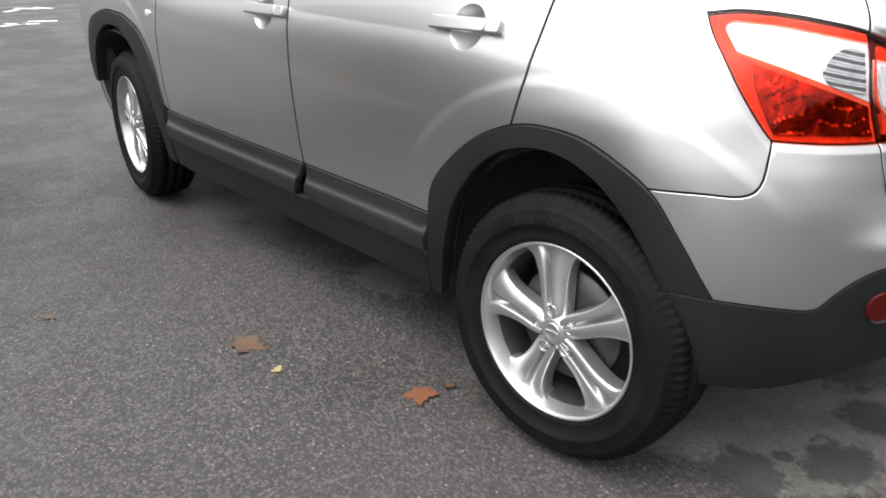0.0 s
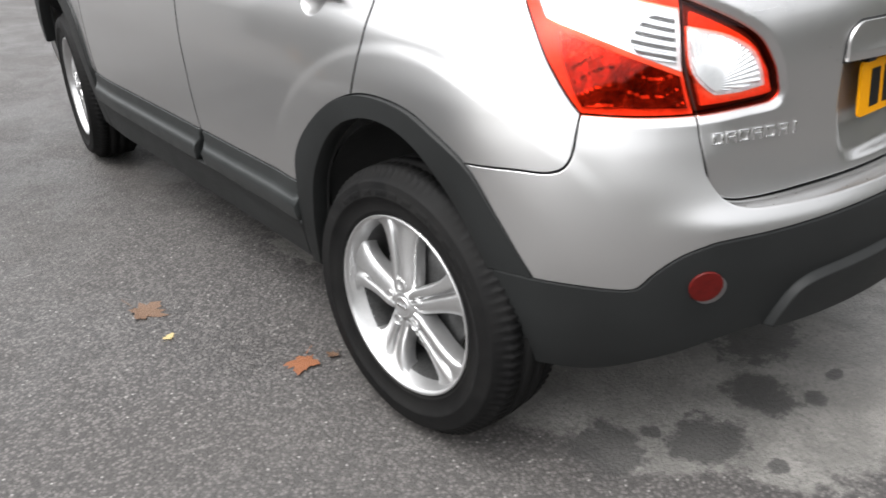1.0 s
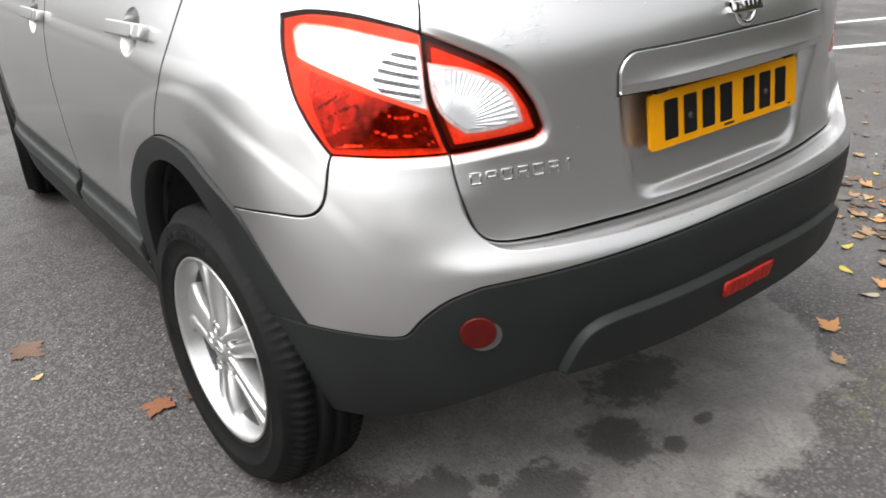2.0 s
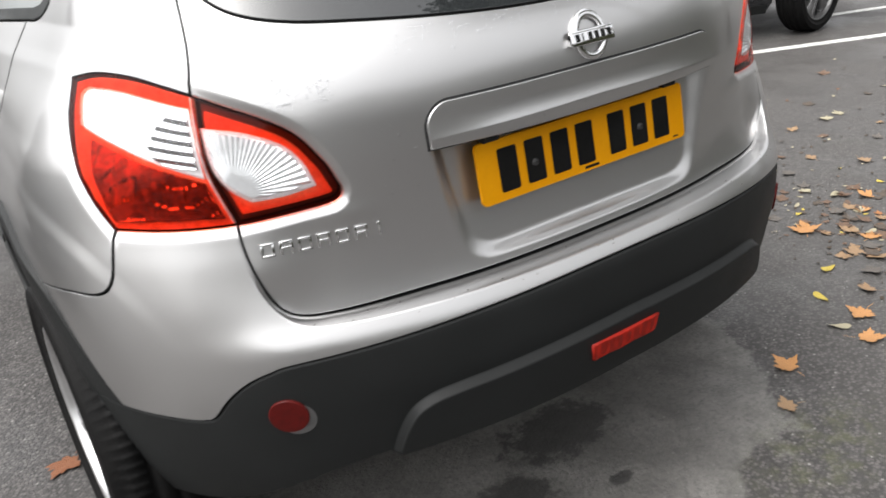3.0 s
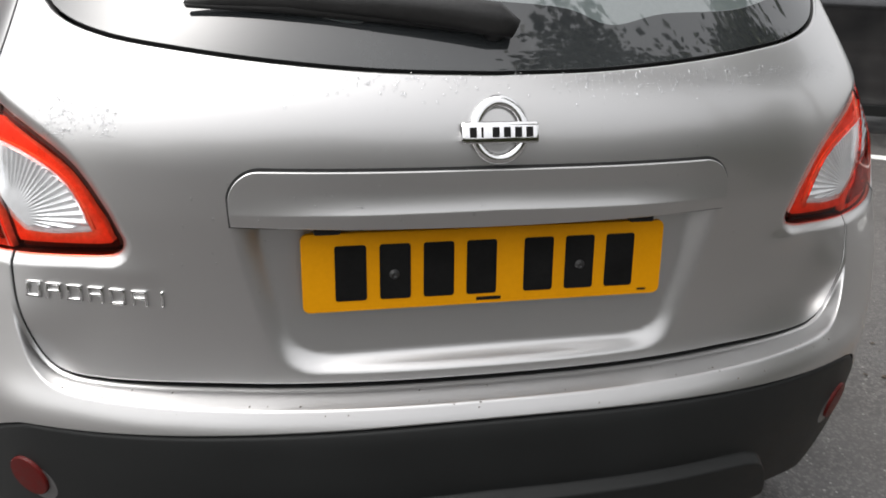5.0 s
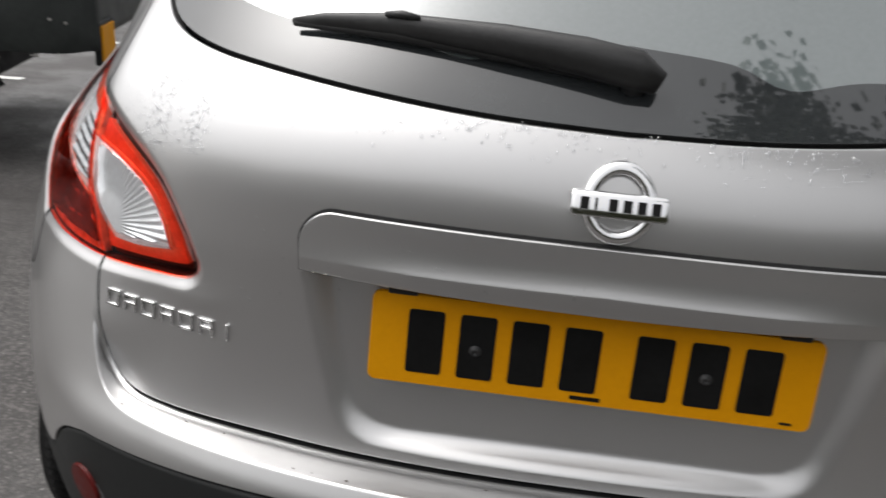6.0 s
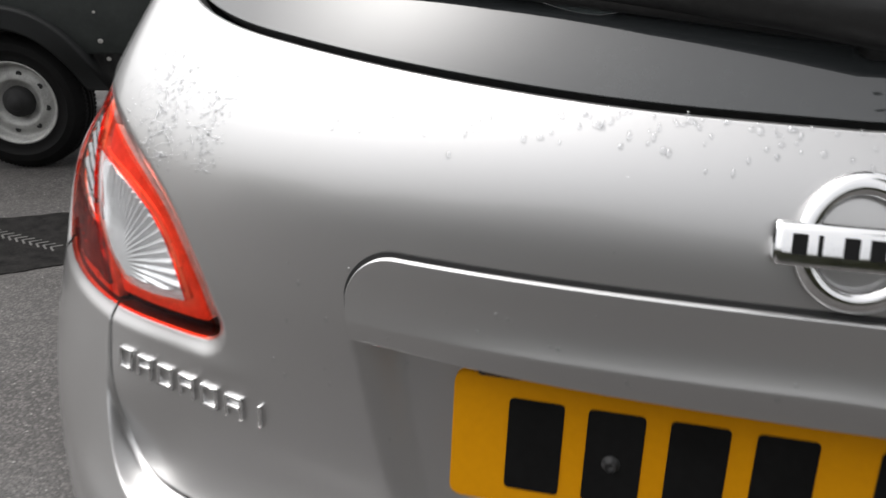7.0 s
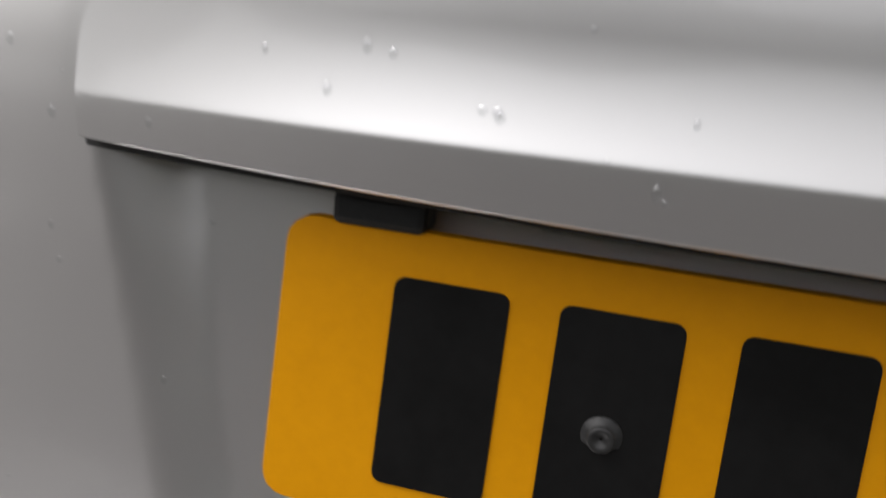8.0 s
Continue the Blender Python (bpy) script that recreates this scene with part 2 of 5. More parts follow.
def knots(pairs):
    """A smooth curve through (where, value) pairs."""
    xs, ys = (np.array(c, float) for c in zip(*pairs))
    h, d = np.diff(xs), np.diff(ys) / np.diff(xs)
    m = np.zeros(len(xs))
    m[0], m[-1] = d[0], d[-1]
    for i in range(1, len(xs) - 1):
        if d[i - 1] * d[i] > 0:
            m[i] = 3 * (h[i - 1] + h[i]) / ((2 * h[i] + h[i - 1]) / d[i - 1] + (h[i] + 2 * h[i - 1]) / d[i])

    def value(x):
        x = np.clip(np.asarray(x, float), xs[0], xs[-1])
        i = np.clip(np.searchsorted(xs, x) - 1, 0, len(xs) - 2)
        t = (x - xs[i]) / h[i]
        return (ys[i] * (1 + 2 * t) * (1 - t) ** 2 + h[i] * m[i] * t * (1 - t) ** 2
                + ys[i + 1] * t * t * (3 - 2 * t) + h[i] * m[i + 1] * t * t * (t - 1))
    return value


def ease(a, b, x):
    t = np.clip((np.asarray(x, float) - a) / (b - a), 0, 1)
    return t * t * (3 - 2 * t)


turn = np.linspace(0, math.pi / 2, 4001)
plan_x, plan_y = np.sin(turn) ** (2 / POW), 1 - np.cos(turn) ** (2 / POW)
plan_u = np.concatenate(([0], np.cumsum(np.hypot(np.diff(plan_x * WIDE), np.diff(plan_y * DEEP)))))
CORNER = float(plan_u[-1])


def soft(curve, wide=0.018):
    """A curve with its bends smoothed out."""
    xs = np.linspace(0.16, 1.62, 3001)
    bell = np.exp(-0.5 * (np.arange(-120, 121) * (xs[1] - xs[0]) / wide) ** 2)
    ys = np.convolve(np.pad(curve(xs), 120, mode="reflect", reflect_type="odd"), bell / bell.sum(), "valid")
    return lambda z: np.interp(z, xs, ys)


half_width = soft(knots([(0.18, 0.86), (0.30, 0.895), (0.45, 0.915), (0.62, 0.93), (0.78, 0.932), (0.92, 0.918), (1.02, 0.888),
                    (1.15, 0.835), (1.35, 0.755), (1.5, 0.68), (1.6, 0.56)]))
rear_line = soft(knots([(0.18, 0.13), (0.28, 0.07), (0.38, 0.022), (0.48, 0.002), (0.58, -0.008), (0.65, -0.007), (0.667, -0.002), (0.695, 0.0155), (0.72, 0.0275),
                   (0.80, 0.055), (0.88, 0.073), (0.95, 0.074), (1.00, 0.075), (1.04, 0.080), (1.08, 0.092), (1.11, 0.107), (1.135, 0.125), (1.2, 0.178),
                   (1.35, 0.306), (1.5, 0.446), (1.6, 0.60)]), 0.011)
corner_line = soft(knots([(0.18, 0.13), (0.28, 0.07), (0.38, 0.022), (0.48, 0.003), (0.56, 0.000), (0.64, 0.005), (0.72, 0.020), (0.80, 0.047), (0.88, 0.073), (0.95, 0.074), (1.00, 0.075),
                     (1.04, 0.080), (1.08, 0.092), (1.11, 0.107), (1.135, 0.125), (1.2, 0.178), (1.35, 0.306), (1.5, 0.446), (1.6, 0.60)]), 0.016)
gate_line = knots([(0.60, 0.040), (0.70, 0.066), (0.74, 0.0745), (0.78, 0.079), (0.84, 0.080), (0.90, 0.077), (0.95, 0.074), (1.0, 0.075)])


def gate_depth(s, z):
    """How far the tailgate lies in front of the bumper's line, towards the car's nose."""
    low = np.minimum(z, 0.95)
    fade = (1 - 0.30 * ease(0.36, 0.62, s)) * (1 - ease(0.54, 0.70, s) * ease(0.70, 0.80, z))
    return (gate_line(low) - rear_line(low)) * fade * ease(0.78, 0.70, s)


def over_seam(z):
    return ease(0.694, 0.702, z)


def skin(u, z, inset=over_seam):
    """The point of the skin; u is negative on the car's left, 0 at the middle of its rear."""
    u, z = np.broadcast_arrays(np.asarray(u, float), np.asarray(z, float))
    s = np.abs(u)
    a, b = np.interp(s, plan_u, plan_x), np.interp(s, plan_u, plan_y)
    along = np.maximum(s - CORNER, 0)
    back = 1 - ease(0.35, 1.0, b)
    plain_corner = ease(0.66, 0.84, s)
    y = (rear_line(z) * (1 - plain_corner) + corner_line(z) * plain_corner) * back + inset(z) * gate_depth(s, z) + DEEP * b + along
    x = half_width(z) * a * (1 - 0.085 * ease(1.9, 2.9, along) - 0.08 * ease(2.8, 3.6, along))
    side = ease(0.72, 0.97, a)
    x = x - side * (0.055 * ease(0.95, 1.13, z) * (1 - 0.85 * ease(0.55, 1.25, y)) + 0.018 * ease(0.85, 1.02, z) * ease(1.3, 0.5, y))
    x = x + side * ease(1.12, 1.24, s) * 0.010 * np.interp(z, [0.99, 1.095, 1.106, 1.117, 1.17], [0.0, 0.92, 0.97, 0.85, 0.0])
    for hub in (HUB_REAR, HUB_FRONT):
        r = np.hypot((y - hub) * 0.96, z - 0.335)
        x = x + side * (0.0030 * ease(0.614, 0.582, r) * ease(0.56, 0.80, z) + 0.005 * ease(0.61, 0.49, r)) * ease(0.30, 0.45, z)
    return np.stack([np.sign(u) * x, y, z], -1)


def gate_skin(u, z):
    return skin(u, z, np.ones_like)


def skin_normal(u, z):
    e = 0.002
    n = np.cross(skin(u + e, z) - skin(u - e, z), skin(u, z + e) - skin(u, z - e))
    return n / np.linalg.norm(n, axis=-1, keepdims=True)


# ---- building blocks ----


def mesh_part(name, verts, faces, mat, parent=None, label="", normals=None, smooth=True):
    """One mesh object out of points and faces."""
    data = bpy.data.meshes.new(name)
    data.from_pydata([tuple(map(float, v)) for v in verts], [], [tuple(map(int, f)) for f in faces])
    data.polygons.foreach_set("use_smooth", [smooth] * len(data.polygons))
    data.materials.append(mat)
    data.update()
    if normals is not None:
        data.normals_split_custom_set_from_vertices([tuple(map(float, v)) for v in normals])
    ob = new(name, data)
    ob.parent = parent
    if label:
        ob["label"] = label
    return ob


def part(name, bm, mat, parent=None, label="", smooth=False):
    """One mesh object out of a bmesh."""
    data = bpy.data.meshes.new(name)
    bm.to_mesh(data)
    bm.free()
    data.polygons.foreach_set("use_smooth", [smooth] * len(data.polygons))
    data.materials.append(mat)
    ob = new(name, data)
    ob.parent = parent
    if label:
        ob["label"] = label
    return ob


def thing(name, label, category, place=None, group="", kind=""):
    ob = new(name)
    if place is not None:
        ob.matrix_world = place
    return tagged(ob, label, category, group, kind)


def smooth_line(points, each=0.02):
    """A soft curve through points, evenly sampled."""
    p = np.array(points, float)
    if len(p) == 2:
        n = max(2, int(np.linalg.norm(p[1] - p[0]) / each) + 1)
        return [tuple(p[0] + (p[1] - p[0]) * t) for t in np.linspace(0, 1, n)]
    q = np.vstack([2 * p[0] - p[1], p, 2 * p[-1] - p[-2]])
    out = []
    for i in range(1, len(q) - 2):
        n = max(2, int(np.linalg.norm(q[i + 1] - q[i]) / each) + 1)
        for t in np.linspace(0, 1, n, endpoint=False):
            out.append(tuple(0.5 * (2 * q[i] + (q[i + 1] - q[i - 1]) * t + (2 * q[i - 1] - 5 * q[i] + 4 * q[i + 1] - q[i + 2]) * t * t
                                    + (3 * q[i] - q[i - 1] - 3 * q[i + 1] + q[i + 2]) * t ** 3)))
    return out + [tuple(p[-1])]


def chain(*curves):
    """Curves joined to a closed outline, doubled points left out."""
    out = []
    for c in curves:
        for p in c:
            if not out or math.dist(p, out[-1]) > 1e-4:
                out.append(tuple(p))
    if math.dist(out[0], out[-1]) < 1e-4:
        out.pop()
    return out


def flip(points):
    return [(-u, z) for u, z in reversed(points)]


def inside(points, outline):
    p, q = np.asarray(points, float), np.asarray(outline, float)
    hit = np.zeros(len(p), bool)
    for a, b in zip(q, np.roll(q, -1, 0)):
        cross = (a[1] > p[:, 1]) != (b[1] > p[:, 1])
        hit ^= cross & (p[:, 0] < (b[0] - a[0]) * (p[:, 1] - a[1]) / (b[1] - a[1] + 1e-12) + a[0])
    return hit


def off_edge(points, outline):
    p, q = np.asarray(points, float), np.asarray(outline, float)
    best = np.full(len(p), 9.0)
    for a, b in zip(q, np.roll(q, -1, 0)):
        d = b - a
        t = np.clip(((p - a) @ d) / (d @ d + 1e-12), 0, 1)
        best = np.minimum(best, np.linalg.norm(p - a - t[:, None] * d, axis=1))
    return best


def shrink(outline, by):
    q = np.asarray(outline, float)
    before, after = q - np.roll(q, 1, 0), np.roll(q, -1, 0) - q
    before /= np.linalg.norm(before, axis=1)[:, None]
    after /= np.linalg.norm(after, axis=1)[:, None]
    n = np.stack([-(before[:, 1] + after[:, 1]), before[:, 0] + after[:, 0]], 1)
    long = np.maximum(np.linalg.norm(n, axis=1), 0.5)
    return q + n / long[:, None] * np.minimum(2 / long, 1.6)[:, None] * by


def panel(name, outline, mat, parent=None, label="", step=0.03, lift=0.0, gap=0.002, rim=0.02, bend=0.003, shape=None, surf=skin, fold=None, lines=None):
    """A sheet on a surface, cut to an outline, with rounded edges that fold inwards."""
    from mathutils.geometry import delaunay_2d_cdt
    q = np.asarray(outline, float)
    if 0.5 * np.sum(q[:, 0] * np.roll(q[:, 1], -1) - np.roll(q[:, 0], -1) * q[:, 1]) < 0:
        q = q[::-1]
    edge = shrink(q, gap)
    ring = shrink(q, gap + bend)

    def place(u, z):
        e = 0.0015
        p = surf(u, z)
        n = np.cross(surf(u + e, z) - surf(u - e, z), surf(u, z + e) - surf(u, z - e))
        n = n / np.linalg.norm(n, axis=-1, keepdims=True)
        h = lift if shape is None else lift + shape(u, z)
        return p + n * np.asarray(h)[..., None], n

    lo, hi = ring.min(0), ring.max(0)
    gu, gz = np.meshgrid(np.arange(lo[0] + step / 3, hi[0], step), np.arange(lo[1] + step / 3, hi[1], step), indexing="ij")
    grid = np.stack([gu.ravel(), gz.ravel()], 1)
    grid = grid[inside(grid, ring)]
    if len(grid):
        grid = grid[off_edge(grid, ring) > step * 0.45]
    if lines is not None:
        extra = np.asarray(lines, float)
        extra = extra[inside(extra, ring)]
        extra = extra[off_edge(extra, ring) > 0.0008]
        keep = np.concatenate([np.min(np.hypot(g[:, None, 0] - extra[None, :, 0], g[:, None, 1] - extra[None, :, 1]), 1) > step * 0.7
                               for g in np.array_split(grid, 20)])
        grid = np.vstack([grid[keep], extra])
    k = len(ring)
    flat = np.vstack([ring, grid])
    got = delaunay_2d_cdt([Vector(v) for v in flat], [(i, (i + 1) % k) for i in range(k)], [], 0, 1e-7)
    flat = np.array([tuple(v) for v in got[0]])
    tris = np.array([f for f in got[2] if len(f) == 3])
    tris = tris[inside(flat[tris].mean(1), ring)]
    origin = {}
    for i, ids in enumerate(got[3]):
        for j in ids:
            origin[j] = i
    top, tn = place(flat[:, 0], flat[:, 1])
    e = 0.0012
    a, _ = place(flat[:, 0] + e, flat[:, 1])
    b, _ = place(flat[:, 0] - e, flat[:, 1])
    c, _ = place(flat[:, 0], flat[:, 1] + e)
    d, _ = place(flat[:, 0], flat[:, 1] - e)
    sn = np.cross(a - b, c - d)
    sn /= np.linalg.norm(sn, axis=1)[:, None]
    low, en = place(edge[:, 0], edge[:, 1])
    inner, _ = place(ring[:, 0], ring[:, 1])
    out = low - inner
    out -= en * np.sum(out * en, 1)[:, None]
    out /= np.linalg.norm(out, axis=1)[:, None] + 1e-9
    verts = np.vstack([top, low - en * bend, low - en * rim])
    normals = np.vstack([sn, out * 0.9 + en * 0.45, out])
    m = len(top)
    faces = [tuple(t) for t in tris]
    for i in range(k):
        j = (i + 1) % k
        a, b = origin.get(i, i), origin.get(j, j)
        faces += [(b, a, m + i, m + j), (m + j, m + i, m + k + i, m + k + j)]
    ob = mesh_part(name, verts, faces, mat, parent, label, normals / (np.linalg.norm(normals, axis=1)[:, None] + 1e-9))
    if fold:
        ob.data.materials.append(fold)
        for i in range(len(tris) + (0 if bend < 0.002 else 1), len(faces), 1 if bend < 0.002 else 2):
            ob.data.polygons[i].material_index = 1
    return ob


def lathe(profile, around=64, wave=None, axis_out=-1.0):
    """Points and faces of a profile (out, radius) turned about the x axis."""
    verts, faces, n = [], [], len(profile)
    for j in range(around):
        t = 2 * math.pi * j / around
        for i, (o, r) in enumerate(profile):
            rr = r + (wave(i, j) if wave else 0.0)
            verts.append((axis_out * o, rr * math.cos(t), rr * math.sin(t)))
    for j in range(around):
        k = (j + 1) % around
        for i in range(n - 1):
            f = (j * n + i, j * n + i + 1, k * n + i + 1, k * n + i)
            faces.append(f if axis_out < 0 else f[::-1])
    return verts, faces


def box(bm, lo, hi, turn=None, soft=0.0):
    made = bmesh.ops.create_cube(bm, size=1.0)["verts"]
    m = Matrix.Translation([(a + b) / 2 for a, b in zip(lo, hi)]) @ Matrix.Diagonal((*[b - a for a, b in zip(lo, hi)], 1))
    bmesh.ops.transform(bm, matrix=(turn or Matrix()) @ m, verts=made)
    if soft:
        edges = list({e for v in made for e in v.link_edges})
        bmesh.ops.bevel(bm, geom=edges, offset=soft, segments=2, affect="EDGES", profile=0.5)
    return made


def soft_box(name, lo, hi, mat, parent=None, label="", soft=0.004, turn=None):
    bm = bmesh.new()
    box(bm, lo, hi, turn, soft)
    return part(name, bm, mat, parent, label)


def tube(name, points, radii, mat, parent=None, label="", sides=10, flat=1.0):
    """A tapering rod along points."""
    p = [Vector(v) for v in points]
    verts, faces = [], []
    for i, c in enumerate(p):
        d = (p[min(i + 1, len(p) - 1)] - p[max(i - 1, 0)]).normalized()
        a = d.cross(Vector((0, 0, 1)) if abs(d.z) < 0.9 else Vector((1, 0, 0))).normalized()
        b = a.cross(d)
        for j in range(sides):
            t = 2 * math.pi * j / sides
            verts.append(c + (a * math.cos(t) * flat + b * math.sin(t)) * radii[i])
    for i in range(len(p) - 1):
        for j in range(sides):
            k = (j + 1) % sides
            faces.append((i * sides + j, i * sides + k, (i + 1) * sides + k, (i + 1) * sides + j))
    faces += [tuple(reversed(range(sides))), tuple((len(p) - 1) * sides + j for j in range(sides))]
    return mesh_part(name, verts, faces, mat, parent, label)


# ---- ground ----
def ground_sheet():
    ticks = np.unique(np.concatenate([np.linspace(-6, 6, 25), np.array([-400, -150, -60, -25, -12, 12, 25, 60, 150, 400.0])]))
    n = len(ticks)
    verts = [(x, y, 0.0) for x in ticks for y in ticks]
    faces = [(i * n + j, (i + 1) * n + j, (i + 1) * n + j + 1, i * n + j + 1) for i in range(n - 1) for j in range(n - 1)]
    tagged(mesh_part("ground", verts, faces, TARMAC, smooth=False), "damp dark tarmac with a pale worn patch, oil stains and a painted bumper shadow", "ground", kind="structure")


ground_sheet()

# ---- outlines of the car's panels, as (distance round the plan, height), its right side; flip() gives the left ----
arch_out = smooth_line([(1.025, 0.532), (1.057, 0.581), (1.103, 0.653), (1.176, 0.748), (1.299, 0.806), (1.393, 0.826), (1.508, 0.824),
                        (1.594, 0.800), (1.687, 0.751), (1.779, 0.672), (1.834, 0.596), (1.854, 0.508)])
arch_in = smooth_line([(1.040, 0.30), (1.075, 0.40), (1.13, 0.53), (1.20, 0.645), (1.28, 0.725), (1.37, 0.768), (1.46, 0.778),
                       (1.537, 0.764), (1.609, 0.731), (1.685, 0.664), (1.76, 0.551), (1.803, 0.419), (1.835, 0.255)])
FRONT_MID = HUB_FRONT - DEEP + CORNER
front_out = smooth_line([(FRONT_MID + u, z) for u, z in ((-0.51, 0.52), (-0.45, 0.70), (-0.34, 0.80), (-0.15, 0.846), (0.0, 0.852), (0.15, 0.844), (0.33, 0.79),
                                                         (0.425, 0.69), (0.468, 0.57))])
front_in = smooth_line([(FRONT_MID + u, z) for u, z in ((-0.425, 0.26), (-0.41, 0.42), (-0.355, 0.58), (-0.26, 0.70), (-0.12, 0.775), (0.0, 0.79), (0.12, 0.775),
                                                        (0.26, 0.70), (0.355, 0.58), (0.41, 0.42), (0.425, 0.26))])
lamp_low = smooth_line([(0.522, 0.8805), (0.560, 0.876), (0.682, 0.868), (0.79, 0.867), (0.900, 0.870)], 0.006)
lamp_front = smooth_line([(0.900, 0.870), (1.006, 0.972), (1.111, 1.055), (1.148, 1.093)], 0.006)
lamp_top = smooth_line([(1.148, 1.093), (1.055, 1.100), (0.95, 1.097), (0.856, 1.088), (0.757, 1.072), (0.665, 1.041), (0.587, 1.002), (0.537, 0.951),
                        (0.514, 0.912), (0.5075, 0.898), (0.511, 0.887), (0.522, 0.8805)], 0.006)
seam_points = [(0.682, 0.868), (0.674, 0.80), (0.656, 0.744), (0.633, 0.716), (0.598, 0.705), (0.54, 0.7028), (0.49, 0.7025), (0.3, 0.7025), (0.0, 0.7025)]
seam_low, seam_fine = smooth_line(seam_points, 0.008), smooth_line(seam_points, 0.004)
bumper_seam = smooth_line([(1.176, 0.748), (1.059, 0.757), (0.975, 0.760), (0.935, 0.782), (0.910, 0.837), (0.900, 0.870)])
clad_top = smooth_line([(1.025, 0.532), (0.926, 0.532), (0.845, 0.530), (0.818, 0.538), (0.797, 0.563), (0.771, 0.588), (0.739, 0.611),
                        (0.70, 0.628), (0.661, 0.638), (0.518, 0.650), (0.335, 0.660), (0.125, 0.666), (0.0, 0.667)])
glass_low = smooth_line([(0.0, 1.127), (0.16, 1.130), (0.31, 1.138), (0.46, 1.149), (0.56, 1.158), (0.635, 1.172), (0.684, 1.192), (0.722, 1.225),
                         (0.733, 1.28), (0.725, 1.40), (0.71, 1.50)])
door_rear = smooth_line([(1.512, 1.1715), (1.540, 1.105), (1.542, 1.02), (1.546, 0.922), (1.554, 0.858), (1.562, 0.812)])
door_mid = smooth_line([(2.588, 1.134), (2.572, 1.082), (2.521, 0.851), (2.496, 0.675), (2.474, 0.508)])
door_front = smooth_line([(3.50, 1.04), (3.503, 0.80), (3.492, 0.64), (3.47, 0.508)])


def cut(curve, u0, u1):
    return [p for p in curve if u0 - 1e-6 <= p[0] <= u1 + 1e-6]


car = thing("crossover_car", "silver metallic crossover with black plastic cladding, wet with rain", "car", pose(0, 0, 0.025))


whole_lamp = chain(lamp_low, lamp_front, lamp_top)


def from_line(u, z, line):
    """How far (u, z) lies from an open line of the car's right side."""
    u, z = np.broadcast_arrays(np.abs(np.asarray(u, float)), np.asarray(z, float))
    p = np.stack([u.ravel(), z.ravel()], 1)
    q = np.asarray(line, float)
    best = np.full(len(p), 9.0)
    for a, b in zip(q[:-1], q[1:]):
        d = b - a
        t = np.clip(((p - a) @ d) / (d @ d + 1e-12), 0, 1)
        best = np.minimum(best, np.linalg.norm(p - a - t[:, None] * d, axis=1))
    return best.reshape(u.shape)


def bumper_skin(u, z):
    """The painted bumper: a ledge runs along the tailgate's lower seam and dies away up its side."""
    p = skin(u, z, np.zeros_like)
    s = np.abs(u)
    deep = gate_depth(s, np.maximum(z, 0.70))
    ledge = ease(0.0115, 0.0035, from_line(s, z, seam_fine))
    p[..., 1] += deep * ledge
    p[..., 2] -= 0.20 * deep * ledge
    return p


def lamp_dip(u, z):
    """The sheet rolls inwards all round the rear lamps."""
    depth = 0.0072 * (1 - 0.6 * ease(0.70, 0.80, np.abs(u)) * ease(0.97, 1.04, z))
    return -depth * ease(0.020, 0.0, from_line(u, z, whole_lamp + whole_lamp[:1]))


def lamp_rows():
    """Rows of points along the roll round the lamps."""
    q = np.array(whole_lamp, float)
    if np.sum(q[:, 0] * np.roll(q[:, 1], -1) - np.roll(q[:, 0], -1) * q[:, 1]) < 0:
        q = q[::-1]
    rows = np.vstack([shrink(q, -d) for d in (0.0048, 0.0078, 0.0115, 0.0155, 0.0198)])
    return np.vstack([rows, rows * np.array([-1.0, 1.0])])


def recess(u, z):
    """How deep the number plate's hollow lies."""
    s = np.abs(u)
    half = np.interp(z, [0.70, 0.78, 0.845, 0.936, 1.0], [0.298, 0.318, 0.336, 0.357, 0.357])
    near = (half - s) * 1.2
    low = (z - 0.711) * 1.6
    mixed = np.clip(0.5 + (near - low) / 0.15, 0.0, 1.0)
    within = near + (low - near) * mixed - 0.075 * mixed * (1 - mixed)
    weight = ease(0.0, 0.042, within) * (1 - ease(0.955, 0.985, z))
    floor = 0.1115 + (z - 0.81) * 0.12 - 0.10 * np.maximum(0.795 - z, 0.0)
    return -weight * np.maximum(floor - skin(u, z)[..., 1], 0.0)


def crown(u, z):
    """The tailgate: hollow for the plate, a dip round the lamp's tip, a ridge above the handle strip."""
    s = np.abs(u)
    tip = np.exp(-((s - 0.500) / 0.05) ** 2 - ((z - 0.858) / 0.018) ** 2)
    return recess(u, z) + 0.004 * tip + lamp_dip(u, z)


def strip_crest(s):
    """The height of the handle strip's crest, which runs out at its ends."""
    return 0.9575 - 0.015 * s


def strip_shape(u, z):
    """The handle strip: a cove that swings out to a sharp crest, with an upright band under it."""
    s = np.abs(u)
    crest = strip_crest(s)
    t = np.clip((0.992 - z) / (0.992 - crest), 0.0, 1.0)
    return 0.007 + 0.0070 * t ** 2 * (1 - 0.6 * ease(0.18, 0.36, s)) - 0.0015 * ease(0.0, 0.022, crest - z)


crease = smooth_line([(0.0, 0.548), (0.136, 0.545), (0.30, 0.540), (0.40, 0.535), (0.450, 0.526), (0.482, 0.507), (0.506, 0.470), (0.524, 0.42), (0.540, 0.34), (0.546, 0.28)], 0.008)


def bumper_shape(u, z):
    """The raised centre piece under the black bumper's crease."""
    s = np.abs(u)
    line = np.interp(s, [p[0] for p in crease], [p[1] for p in crease])
    far = from_line(s, z, crease) * np.where((line > z) & (s < 0.545), 1.0, 0.0)
    return 0.018 * ease(0.0, 0.011, far)


